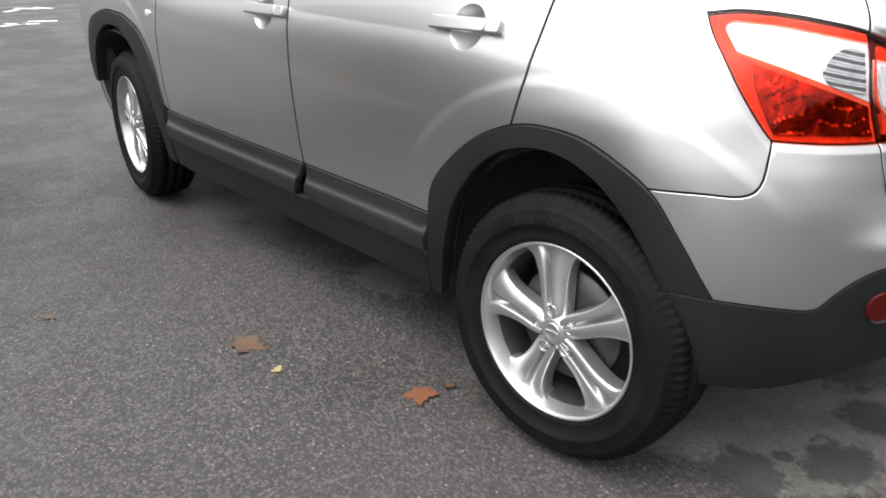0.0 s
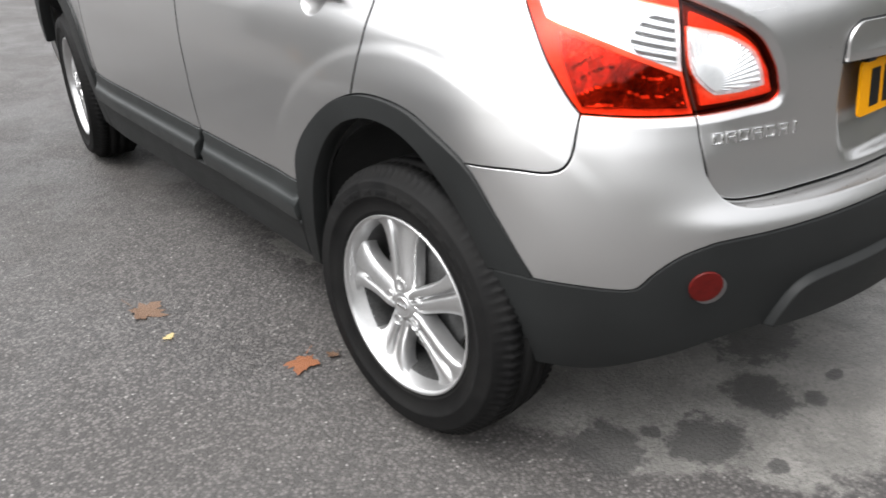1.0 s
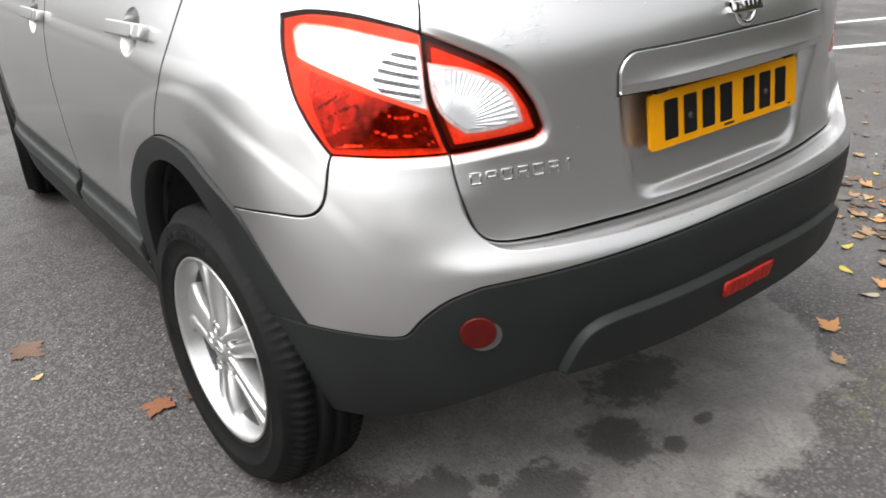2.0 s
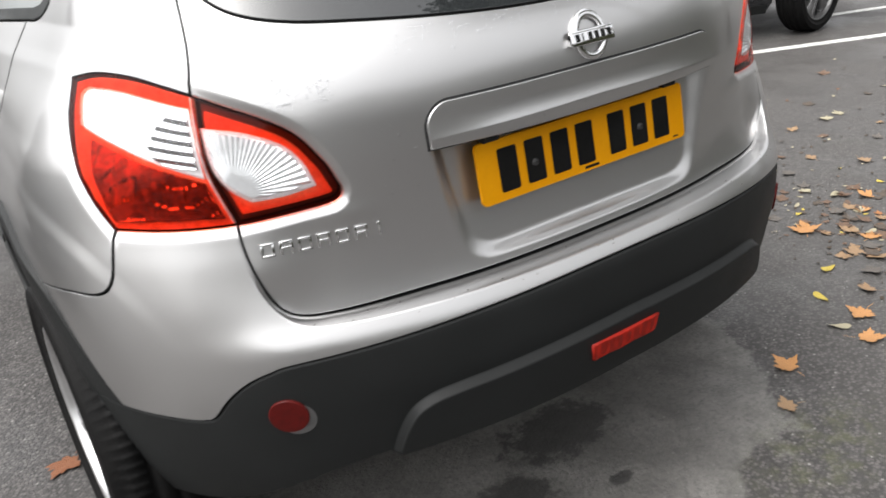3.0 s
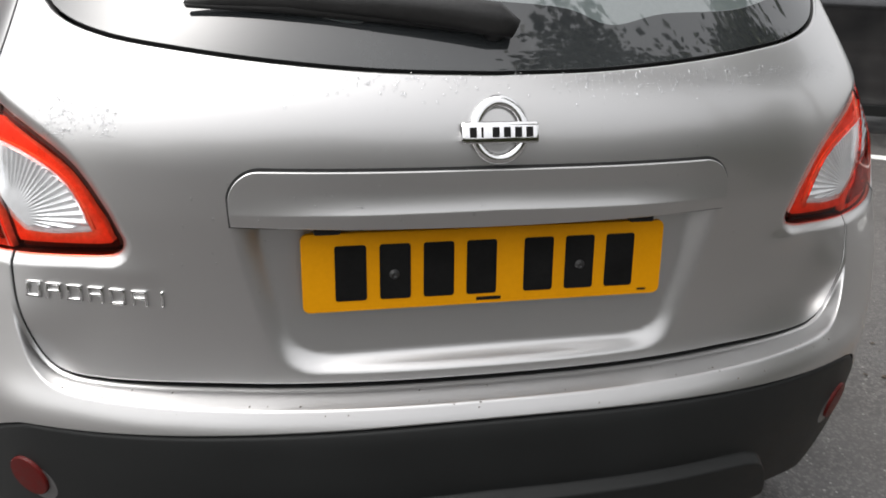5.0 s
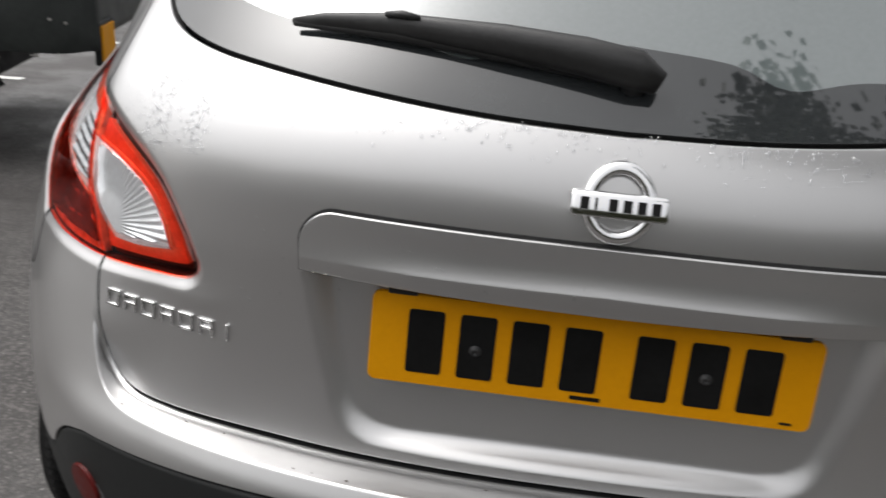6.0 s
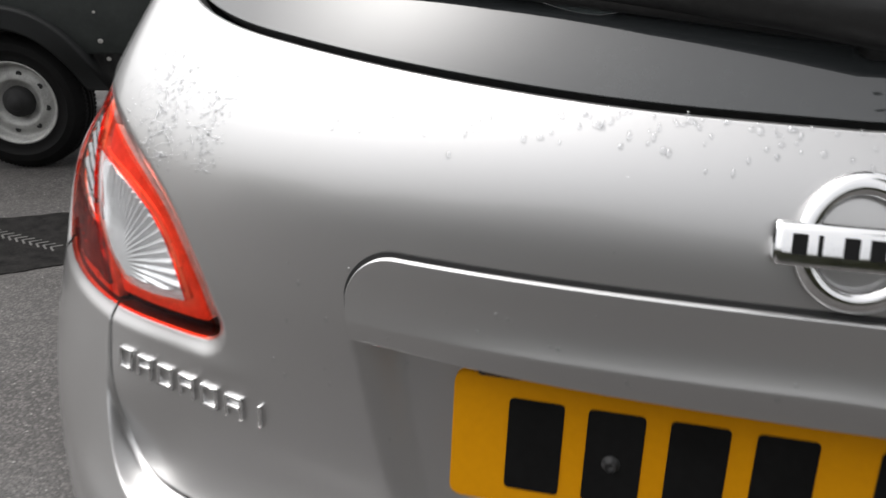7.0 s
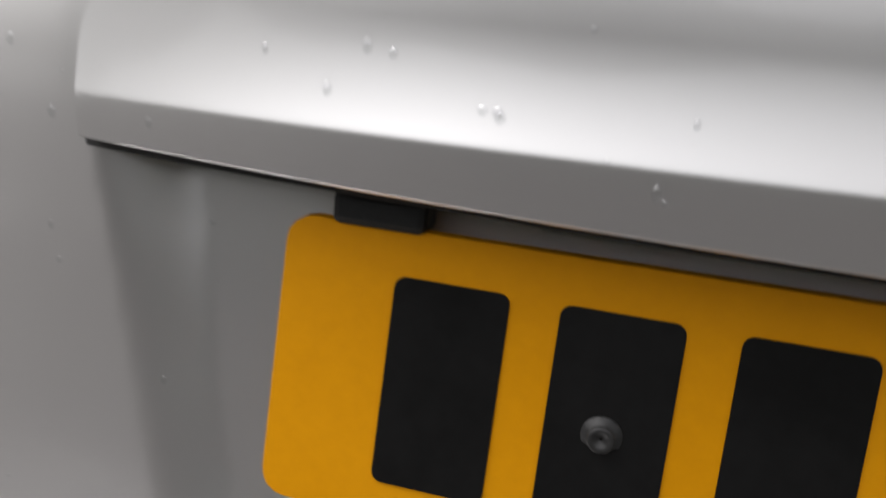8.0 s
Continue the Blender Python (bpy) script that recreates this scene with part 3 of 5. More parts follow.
def door_shape(at_u, at_z):
    """The round hollow behind a door handle."""
    def shape(u, z):
        r = np.hypot((np.abs(u) - at_u) / 0.054, (z - at_z) / 0.054)
        return -0.020 * np.maximum(1 - r ** 2.4, 0.0)
    return shape


def hollow_rings(at_u, at_z):
    return [(side * (at_u + 0.054 * k * math.cos(t)), at_z + 0.054 * k * math.sin(t)) for side in (1, -1) for k in (1.03, 0.985, 0.93, 0.82, 0.68)
            for t in np.linspace(0, 2 * math.pi, 48, endpoint=False)]


def sill_shape(u, z):
    return 0.003 + 0.024 * ease(0.470, 0.445, z) - 0.014 * ease(0.435, 0.34, z)


def flare_shape(u, z):
    s = np.abs(u)
    r = np.minimum(np.hypot(s - 1.435, z - 0.345), np.hypot(s - FRONT_MID, z - 0.345))
    return (0.012 - 0.006 * ease(0.43, 0.36, r)) * ease(1.03, 1.26, s)


def mirrored(name, outline, mat, label="", **more):
    """The same panel on the car's right and left."""
    return [panel(name, outline, mat, car, label, **more), panel(name, flip(outline), mat, car, label, **more)]


def body_panels():
    high = [(0.757, 1.072), (0.754, 1.143), (0.76, 1.233), (0.75, 1.36), (0.735, 1.50)]
    quarter = chain(door_rear, cut(arch_out, 1.176, 1.562)[::-1], bumper_seam, lamp_front, cut(lamp_top, 0.757, 1.1), smooth_line(high),
                    smooth_line([(0.735, 1.50), (1.24, 1.50)]), smooth_line([(1.24, 1.50), (1.290, 1.454)]), smooth_line([(1.290, 1.454), (1.362, 1.234), (1.395, 1.192), (1.45, 1.174), (1.512, 1.1715)]))
    mirrored("quarter_panel", quarter, SILVER, step=0.0075, shape=lamp_dip, lines=lamp_rows(), gap=0.0018, bend=0.0018, fold=DARK)
    rear = chain(door_rear, cut(arch_out, 1.562, 1.854), smooth_line([(1.854, 0.508), (2.474, 0.508)]), door_mid[::-1], smooth_line([(2.588, 1.134), (1.512, 1.1715)]))
    mirrored("rear_door", rear, SILVER, step=0.009, gap=0.0025, bend=0.0018, shape=door_shape(1.765, 1.013), lines=hollow_rings(1.765, 1.013), fold=DARK)
    front = chain(door_mid, smooth_line([(2.474, 0.508), (3.47, 0.508)]), door_front[::-1], smooth_line([(3.50, 1.04), (3.44, 1.12)]), smooth_line([(3.44, 1.12), (2.588, 1.134)]))
    mirrored("front_door", front, SILVER, step=0.018, gap=0.0025, bend=0.0018, shape=door_shape(2.685, 0.972), lines=hollow_rings(2.685, 0.972), fold=DARK)
    wing = chain(door_front, front_out, smooth_line([(FRONT_MID + 0.468, 0.57), (4.60, 0.62), (4.66, 0.84)]),
                 smooth_line([(4.66, 0.84), (4.1, 0.97), (3.50, 1.04)]))
    mirrored("front_wing", wing, SILVER, step=0.02, gap=0.0025, bend=0.0018, fold=DARK)
    bumper = chain(cut(arch_out, 1.025, 1.176), bumper_seam, cut(lamp_low, 0.682, 0.9)[::-1], seam_low, flip(seam_low), flip(cut(lamp_low, 0.682, 0.9)[::-1]),
                   flip(bumper_seam), flip(cut(arch_out, 1.025, 1.176)), flip(clad_top[::-1]), clad_top[::-1])
    fine = np.array(seam_fine)
    tang = np.gradient(fine, axis=0)
    side = np.stack([tang[:, 1], -tang[:, 0]], 1) / np.linalg.norm(tang, axis=1)[:, None]
    side *= np.sign(np.sum(side * np.array([0.3, -1.0]), 1))[:, None]
    rows = np.vstack([fine + side * d for d in (0.0055, 0.0073, 0.0090, 0.0105, 0.0118, 0.0145)])
    rows = np.vstack([rows, rows * np.array([-1.0, 1.0]), lamp_rows()])
    panel("rear_bumper", bumper, SILVER, car, step=0.0065, lines=rows, surf=bumper_skin, shape=lamp_dip, gap=0.0015, bend=0.0022, fold=DARK)
    lamp_gap = cut(lamp_top, 0.0, 0.757)
    gate_edge = chain([(u, z - 0.006 * float(ease(0.76, 0.71, z))) for u, z in seam_low[::-1]], cut(lamp_low, 0.0, 0.682)[::-1], lamp_gap[::-1], smooth_line(high))
    gate = chain(gate_edge, [(0.71, 1.50)], glass_low[::-1], flip(chain(gate_edge, [(0.71, 1.50)], glass_low[::-1])))
    panel("tailgate", gate, SILVER, car, step=0.0065, shape=crown, lines=lamp_rows(), surf=gate_skin, fold=DARK)
    panel("rear_window", chain(glass_low, [(-0.71, 1.50)], flip(glass_low)), GLASS, car, "tinted rear window with a black border", step=0.03, gap=0.003, lift=-0.006, bend=0.0015, fold=DARK)
    low = [(u, z + 0.001) for u, z in glass_low if z < 1.30]
    band = smooth_line([(0.69, 1.31), (0.665, 1.26), (0.60, 1.226), (0.46, 1.203), (0.30, 1.199), (0.20, 1.186), (0.13, 1.206), (0.0, 1.215)])
    panel("window_border", chain(low, band, flip(band), flip(low)), FRIT, car, "black ceramic window border", step=0.02, gap=0.002, lift=-0.0045, rim=0.002, bend=0.0008)
    strip_line = chain(smooth_line([(0.353, 0.936), (0.3585, 0.972)], 0.008), [(0.3205 + 0.038 * math.cos(a), 0.972 + 0.037 * math.sin(a)) for a in np.linspace(0, math.pi / 2, 14)],
                       smooth_line([(0.3205, 1.009), (0.0, 1.0105)], 0.012))
    strip_low = smooth_line([(0.353, 0.936), (0.0, 0.934)])
    crests = [(u, float(strip_crest(abs(u))) + d) for u in np.arange(-0.345, 0.346, 0.006) for d in (-0.003, -0.0009, 0.0009, 0.003)]
    # dark sheet, slightly larger than the strip, paints the shadow line round it
    shade_edge = shrink(chain(strip_line, flip(strip_line), flip(strip_low[::-1]), strip_low[::-1]), 0.0)
    grown = [tuple(v) for v in shrink(shade_edge if np.sum(shade_edge[:, 0] * np.roll(shade_edge[:, 1], -1) - np.roll(shade_edge[:, 0], -1) * shade_edge[:, 1]) > 0 else shade_edge[::-1], -0.0042)]
    panel("strip_shadow", grown, DARK, car, "dark edge standing in for the handle strip's shadow", step=0.012, lift=0.0015, gap=0.0, rim=0.006, bend=0.0005)
    panel("handle_strip", chain(strip_line, flip(strip_line), flip(strip_low[::-1]), strip_low[::-1]), SILVER, car, "silver handle strip above the plate",
          step=0.006, shape=strip_shape, lines=crests, gap=0.0, rim=0.034, bend=0.0014)
    foot = smooth_line([(1.025, 0.532), (1.13, 0.53)]) + smooth_line([(1.13, 0.53), (1.075, 0.40), (1.040, 0.30)]) + smooth_line([(1.040, 0.30), (0.98, 0.294), (0.86, 0.298), (0.74, 0.345), (0.60, 0.398), (0.45, 0.415), (0.0, 0.420)])
    mid = np.array(crease)
    tang = np.gradient(mid, axis=0)
    side = np.stack([tang[:, 1], -tang[:, 0]], 1) / np.linalg.norm(tang, axis=1)[:, None]
    edges = np.vstack([mid + side * d for d in (-0.0012, 0.0012, 0.0035, 0.006, 0.0085, 0.0108, 0.014)])
    edges = np.vstack([edges, edges * np.array([-1.0, 1.0])])
    panel("bumper_cladding", chain(clad_top[::-1], foot, flip(foot), flip(clad_top[::-1])), CLADDING, car, "black plastic lower bumper", step=0.0075, lines=edges, shape=bumper_shape, rim=0.03, gap=0.0005, bend=0.006)
    flare = chain(arch_out, smooth_line([(1.854, 0.508), (1.87, 0.40), (1.872, 0.255)]), [(1.835, 0.255)], [p for p in arch_in[::-1] if p[1] > 0.53 or p[0] > 1.4], [(1.13, 0.53)])
    mirrored("arch_moulding", flare, CLADDING, shape=flare_shape, step=0.02, rim=0.05, gap=0.0005, bend=0.0015)
    flare_front = chain(front_out, [(FRONT_MID + 0.455, 0.47)], [p for p in front_in[::-1] if p[0] < FRONT_MID + 0.40], [(FRONT_MID - 0.52, 0.26)])
    mirrored("arch_moulding", flare_front, CLADDING, shape=flare_shape, step=0.025, rim=0.05)
    for a, c in ((1.858, 2.467), (2.485, 3.50)):
        top, low_edge = [(a, 0.508), (c, 0.508)], [(c - 0.005, 0.39), (a + (0.012 if a < 2 else 0.045), 0.39)]
        mirrored("door_moulding", chain(smooth_line(top), smooth_line([top[1], low_edge[0]]), smooth_line(low_edge), smooth_line([low_edge[1], top[0]])),
                 SATIN_EDGE, shape=sill_shape, step=0.014, gap=0.002, rim=0.03)
    sill = chain(smooth_line([(1.872, 0.392), (3.49, 0.392)]), smooth_line([(3.49, 0.392), (3.495, 0.32), (3.49, 0.272)]),
                 smooth_line([(3.49, 0.272), (1.875, 0.272)]), smooth_line([(1.875, 0.272), (1.872, 0.392)]))
    mirrored("sill", sill, CLADDING, shape=sill_shape, step=0.04, gap=0.0, rim=0.06)


body_panels()


def front_skin(u, z):
    """The nose: the rear's plan turned round."""
    u, z = np.broadcast_arrays(np.asarray(u, float), np.asarray(z, float))
    s = np.abs(u)
    x = np.sign(u) * half_width(z) * 0.93 * np.interp(s, plan_u, plan_x)
    return np.stack([-x, 4.27 - 0.72 * np.interp(s, plan_u, plan_y) - 0.35 * ease(0.70, 1.0, z) - 0.10 * ease(0.45, 0.2, z), z], -1)


def sheet(name, rows, mat, parent, label=""):
    """A curved sheet through rows of points."""
    n = len(rows[0])
    verts = [v for r in rows for v in r]
    faces = [(i * n + j, i * n + j + 1, (i + 1) * n + j + 1, (i + 1) * n + j) for i in range(len(rows) - 1) for j in range(n - 1)]
    return mesh_part(name, verts, faces, mat, parent, label)


def crossbow(y, z, half, rise, n=17):
    return [(half * t, y + 0.10 * t * t * (1 if y < 2 else -1), z - rise * t * t) for t in np.linspace(-1, 1, n)]


def upper_body():
    """Roof, bonnet, windscreen, side windows, nose and the dark shell within."""
    sheet("roof", [crossbow(y, z, h, 0.06) for y, z, h in ((0.43, 1.525, 0.66), (0.7, 1.575, 0.67), (1.3, 1.60, 0.66), (1.9, 1.60, 0.65), (2.35, 1.565, 0.63))], SILVER, car)
    sheet("windscreen", [crossbow(y, z, h, 0.05) for y, z, h in ((2.36, 1.562, 0.63), (2.75, 1.33, 0.70), (3.12, 1.09, 0.77))], GLASS, car, "tinted windscreen")
    sheet("bonnet", [crossbow(y, z, h, 0.07) for y, z, h in ((3.13, 1.075, 0.79), (3.5, 1.02, 0.80), (3.85, 0.95, 0.78), (4.05, 0.88, 0.72))], SILVER, car)
    for side in (1, -1):
        edge = smooth_line([(3.42, 1.150), (2.59, 1.150), (1.60, 1.184), (1.46, 1.190), (1.405, 1.208), (1.372, 1.250), (1.30, 1.47)])
        outline = chain(edge, smooth_line([(1.30, 1.47), (2.9, 1.47)]), smooth_line([(2.9, 1.47), (3.42, 1.150)]))
        panel("side_window", outline if side > 0 else flip(outline), GLASS, car, "tinted side windows", step=0.06, lift=-0.004)
        around = [(u - 0.010, z - 0.016) for u, z in edge]
        trim = chain([(u + 0.006, z + 0.008) for u, z in edge], around[::-1])
        panel("window_trim", trim if side > 0 else flip(trim), SATIN_EDGE, car, "dark satin window trim", step=0.02, lift=0.001, gap=0.001, rim=0.008, bend=0.002)
    nose = chain(smooth_line([(-1.0, 0.30), (1.0, 0.30)]), smooth_line([(1.0, 0.30), (1.0, 0.84)]), smooth_line([(1.0, 0.84), (0.0, 0.90), (-1.0, 0.84)]), smooth_line([(-1.0, 0.84), (-1.0, 0.30)]))
    panel("front_bumper", nose, SILVER, car, step=0.06, surf=front_skin)
    grille = chain(smooth_line([(-0.45, 0.55), (0.45, 0.55)]), smooth_line([(0.45, 0.55), (0.50, 0.78)]), smooth_line([(0.50, 0.78), (-0.50, 0.78)]), smooth_line([(-0.50, 0.78), (-0.45, 0.55)]))
    panel("grille", grille, CLADDING, car, step=0.06, surf=front_skin, lift=0.006)
    # the dark shell closes the gaps between the panels
    arch = [(u, z) for u, z in arch_in if z > 0.30]
    reach = 4.62
    right = chain(smooth_line([(0.0, 0.445), (0.5, 0.435), (0.7, 0.385), (0.85, 0.325), (1.00, 0.315)], 0.05), arch, smooth_line([(1.87, 0.26), (3.5, 0.26)], 0.05), front_in, smooth_line([(4.5, 0.30), (reach, 0.40)], 0.05),
                  smooth_line([(reach, 0.82), (3.5, 1.02), (2.56, 1.04), (1.56, 1.07), (1.35, 1.10), (0.75, 1.12), (0.0, 1.115)], 0.05))
    panel("inner_shell", chain(right, flip(right)), DARK, car, "dark inner shell", step=0.05, lift=-0.036, gap=0.0, rim=0.01, surf=gate_skin,
          shape=lambda u, z: np.where(np.abs(u) < 0.40, np.minimum(recess(u, z), 0.0), 0.0))
    soft_box("underbody", (-0.66, 0.55, 0.24), (0.66, 4.0, 0.40), DARK, car, "dark underbody", 0.03)


upper_body()


def wheel_well(y, side):
    """The dark hollow over a wheel."""
    verts, faces, n = [], [], 21
    for x in (0.88, 0.60):
        for i in range(n):
            t = math.pi * (1.12 * i / (n - 1) - 0.06)
            dy = 0.425 * math.cos(t)
            tuck = 0.17 * float(ease(0.15, 0.43, -dy if y < 2 else dy)) if x > 0.7 else 0.0
            verts.append((side * (x - tuck), y + dy, 0.345 + 0.425 * math.sin(t)))
    for i in range(n - 1):
        faces.append((i, i + 1, n + i + 1, n + i))
    faces.append(tuple(range(n, 2 * n)))
    mesh_part("wheel_arch_liner", verts, faces, DARK, car, "dark wheel arch liner")


def tyre(parent, radius, rim_radius, half, mat=RUBBER):
    """A tyre with tread blocks on its shoulders and ribs across its tread."""
    r, b = radius, rim_radius
    mid = (r + b) / 2
    profile = [(-half + 0.030, b - 0.012), (-half + 0.012, b + 0.004), (-half - 0.006, mid - 0.01), (-half - 0.004, mid + 0.016), (-half + 0.012, r - 0.024), (-half + 0.026, r - 0.010),
               (-half + 0.030, r - 0.004), (-half + 0.062, r - 0.001), (-half + 0.064, r - 0.009), (-half + 0.072, r - 0.009), (-half + 0.074, r), (-0.006, r + 0.001), (-0.004, r - 0.008),
               (0.004, r - 0.008), (0.006, r + 0.001), (half - 0.074, r), (half - 0.072, r - 0.009), (half - 0.064, r - 0.009), (half - 0.062, r - 0.001), (half - 0.030, r - 0.004),
               (half - 0.026, r - 0.010), (half - 0.012, r - 0.024), (half + 0.000, mid + 0.030), (half + 0.003, mid + 0.027), (half + 0.0045, mid + 0.024), (half + 0.0055, mid - 0.004), (half + 0.0075, mid - 0.007), (half + 0.0075, mid - 0.011), (half + 0.0045, mid - 0.014), (half - 0.006, b + 0.014), (half - 0.0045, b + 0.012), (half - 0.007, b + 0.009),
               (half - 0.009, b + 0.004), (half - 0.030, b - 0.012)]
    shoulder = {5, 6, 7, 18, 19, 20}
    verts, faces = lathe(profile, 288, lambda i, j: -0.0070 if i in shoulder and j % 3 == 0 else 0.0)
    return mesh_part("tyre", verts, faces, mat, parent)


def spoke(turned, face=0.094):
    """One twin spoke: a narrow rib and a broad blade with a groove between them, both flaring into the rim."""
    rows = 26
    cross = [(-1.0, -0.050), (-1.0, -0.009), (-0.95, -0.003), (-0.86, 0.0), (-0.50, 0.0005), (-0.42, -0.002), (-0.37, -0.006), (-0.31, -0.9), (-0.20, -1.0), (-0.11, -0.9),
             (-0.06, -0.005), (0.0, -0.001), (0.12, 0.0), (0.50, -0.004), (0.84, -0.011), (0.94, -0.015), (1.0, -0.022), (1.0, -0.050)]
    wide_at = knots([(0.036, 0.027), (0.060, 0.035), (0.09, 0.037), (0.12, 0.039), (0.15, 0.043), (0.18, 0.051), (0.205, 0.061), (0.220, 0.074), (0.231, 0.092)])
    groove_at = knots([(0.036, 0.001), (0.055, 0.002), (0.075, 0.018), (0.10, 0.027), (0.15, 0.025), (0.19, 0.015), (0.215, 0.008), (0.231, 0.005)])
    out_at = knots([(0.036, 0.0), (0.07, -0.002), (0.12, -0.007), (0.17, -0.010), (0.205, -0.013), (0.231, -0.016)])
    verts, faces = [], []
    c, s = math.cos(turned), math.sin(turned)
    for i in range(rows):
        r = 0.036 + 0.195 * i / (rows - 1)
        wide, groove, out = float(wide_at(r)), float(groove_at(r)), face + float(out_at(r))
        for a, d in cross:
            deep = groove * d if d < -0.5 else d
            q = a * wide
            p = math.sqrt(max(r * r - q * q, (0.8 * r) ** 2)) if r > 0.19 else r - 0.12 * abs(q)
            verts.append((-(out + deep), p * c - q * s, p * s + q * c))
    n = len(cross)
    for i in range(rows - 1):
        for j in range(n - 1):
            faces.append((i * n + j, (i + 1) * n + j, (i + 1) * n + j + 1, i * n + j + 1))
    return verts, faces


def alloy_wheel(name="wheel", metal=ALLOY, lip=0.228):
    """A wheel with five twin spokes; its outer face looks along -x."""
    root = new(name)
    tyre(root, 0.347, lip, 0.108)
    for k in range(11):
        a0 = radians(48 + 9.5 * k)
        verts = [(-o, r * math.cos(a), r * math.sin(a)) for o, r in ((0.1137, 0.069 + lip), (0.1147, 0.068 + lip), (0.1150, 0.050 + lip), (0.1140, 0.048 + lip))
                 for a in np.linspace(a0, a0 + radians(5.5 + 2 * (k % 3 == 0)), 4)]
        faces = [(4 * i + j, 4 * i + 4 + j, 4 * i + 5 + j, 4 * i + 1 + j) for i in range(3) for j in range(3)]
        mesh_part("sidewall_mark", verts, faces, RUBBER, root)
    rim = new("rim")
    rim.parent = root
    rim.scale = (1.0, lip / 0.243, lip / 0.243)
    verts, faces = lathe([(0.094, 0.243), (0.100, 0.246), (0.1035, 0.243), (0.101, 0.238), (0.092, 0.234), (0.078, 0.230), (0.056, 0.222)], 120)
    mesh_part("barrel", verts, faces, metal, rim)
    # the barrel's depth is darkened by its colour
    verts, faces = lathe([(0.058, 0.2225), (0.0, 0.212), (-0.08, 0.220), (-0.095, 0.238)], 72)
    mesh_part("inner_barrel", verts, faces, ALLOY_DARK, rim, "inner rim with shade painted in as darker metal")
    for k in range(5):
        v, f = spoke(radians(80 + 72 * k))
        mesh_part("spoke", v, f, metal, rim)
    verts, faces = lathe([(0.054, 0.058), (0.080, 0.056), (0.0860, 0.046), (0.092, 0.038), (0.0960, 0.033), (0.0960, 0.0005)], 60)
    mesh_part("hub", verts, faces, metal, rim)
    for k in range(5):
        t = radians(80 + 72 * k)
        y, z = 0.058 * math.cos(t), 0.058 * math.sin(t)
        v, f = lathe([(0.080, 0.0170), (0.0925, 0.0165), (0.0940, 0.0152), (0.0920, 0.0140), (0.0840, 0.0132)], 24)
        mesh_part("bolt_collar", [(a, b + y, c + z) for a, b, c in v], f, metal, rim)
        # well floor in the darker metal, its shade painted in
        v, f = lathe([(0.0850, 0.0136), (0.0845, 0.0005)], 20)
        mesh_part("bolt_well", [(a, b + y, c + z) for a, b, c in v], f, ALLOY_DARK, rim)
        v, f = lathe([(0.0840, 0.0085), (0.0895, 0.0080), (0.0905, 0.005), (0.0905, 0.0005)], 6)
        mesh_part("wheel_nut", [(a, b + y, c + z) for a, b, c in v], f, ALLOY, rim)
    v, f = lathe([(0.094, 0.028), (0.0985, 0.027), (0.0995, 0.023), (0.0985, 0.021), (0.0975, 0.0005)], 40)
    mesh_part("centre_cap", v, f, metal, rim, "silver centre cap")
    soft_box("cap_emblem", (-0.1005, -0.018, -0.004), (-0.0975, 0.018, 0.004), CHROME, rim, "chrome emblem", 0.001)
    v, f = lathe([(0.020, 0.150), (0.026, 0.148), (0.026, 0.09), (0.03, 0.06), (0.03, 0.0005)], 48)
    mesh_part("brake_disc", v, f, ALLOY_DARK, root, "dull steel brake disc")
    return root


def car_wheels():
    first = alloy_wheel()
    first["label"] = "five twin-spoke silver alloy wheel with a black tyre"
    first.parent = car
    spots = [(-(HUB_OUT - 0.095), HUB_REAR, 0), (-(HUB_OUT - 0.095), HUB_FRONT, 0), (HUB_OUT - 0.095, HUB_REAR, 180), (HUB_OUT - 0.095, HUB_FRONT, 180)]
    spots = [(x * (0.89 if y > 2 else 1.0), y, w) for x, y, w in spots]
    first.matrix_basis = pose(spots[0][0], spots[0][1], HUB_HIGH, 0, 1.0, 2.0)
    for x, y, turn_by in spots[1:]:
        copy_thing(first, pose(x, y, HUB_HIGH, 7 if y > 2 else 40, 0, turn_by - (8 if y > 2 else 0)))
    for y in (HUB_REAR, HUB_FRONT):
        for side in (1, -1):
            wheel_well(y, side)


car_wheels()


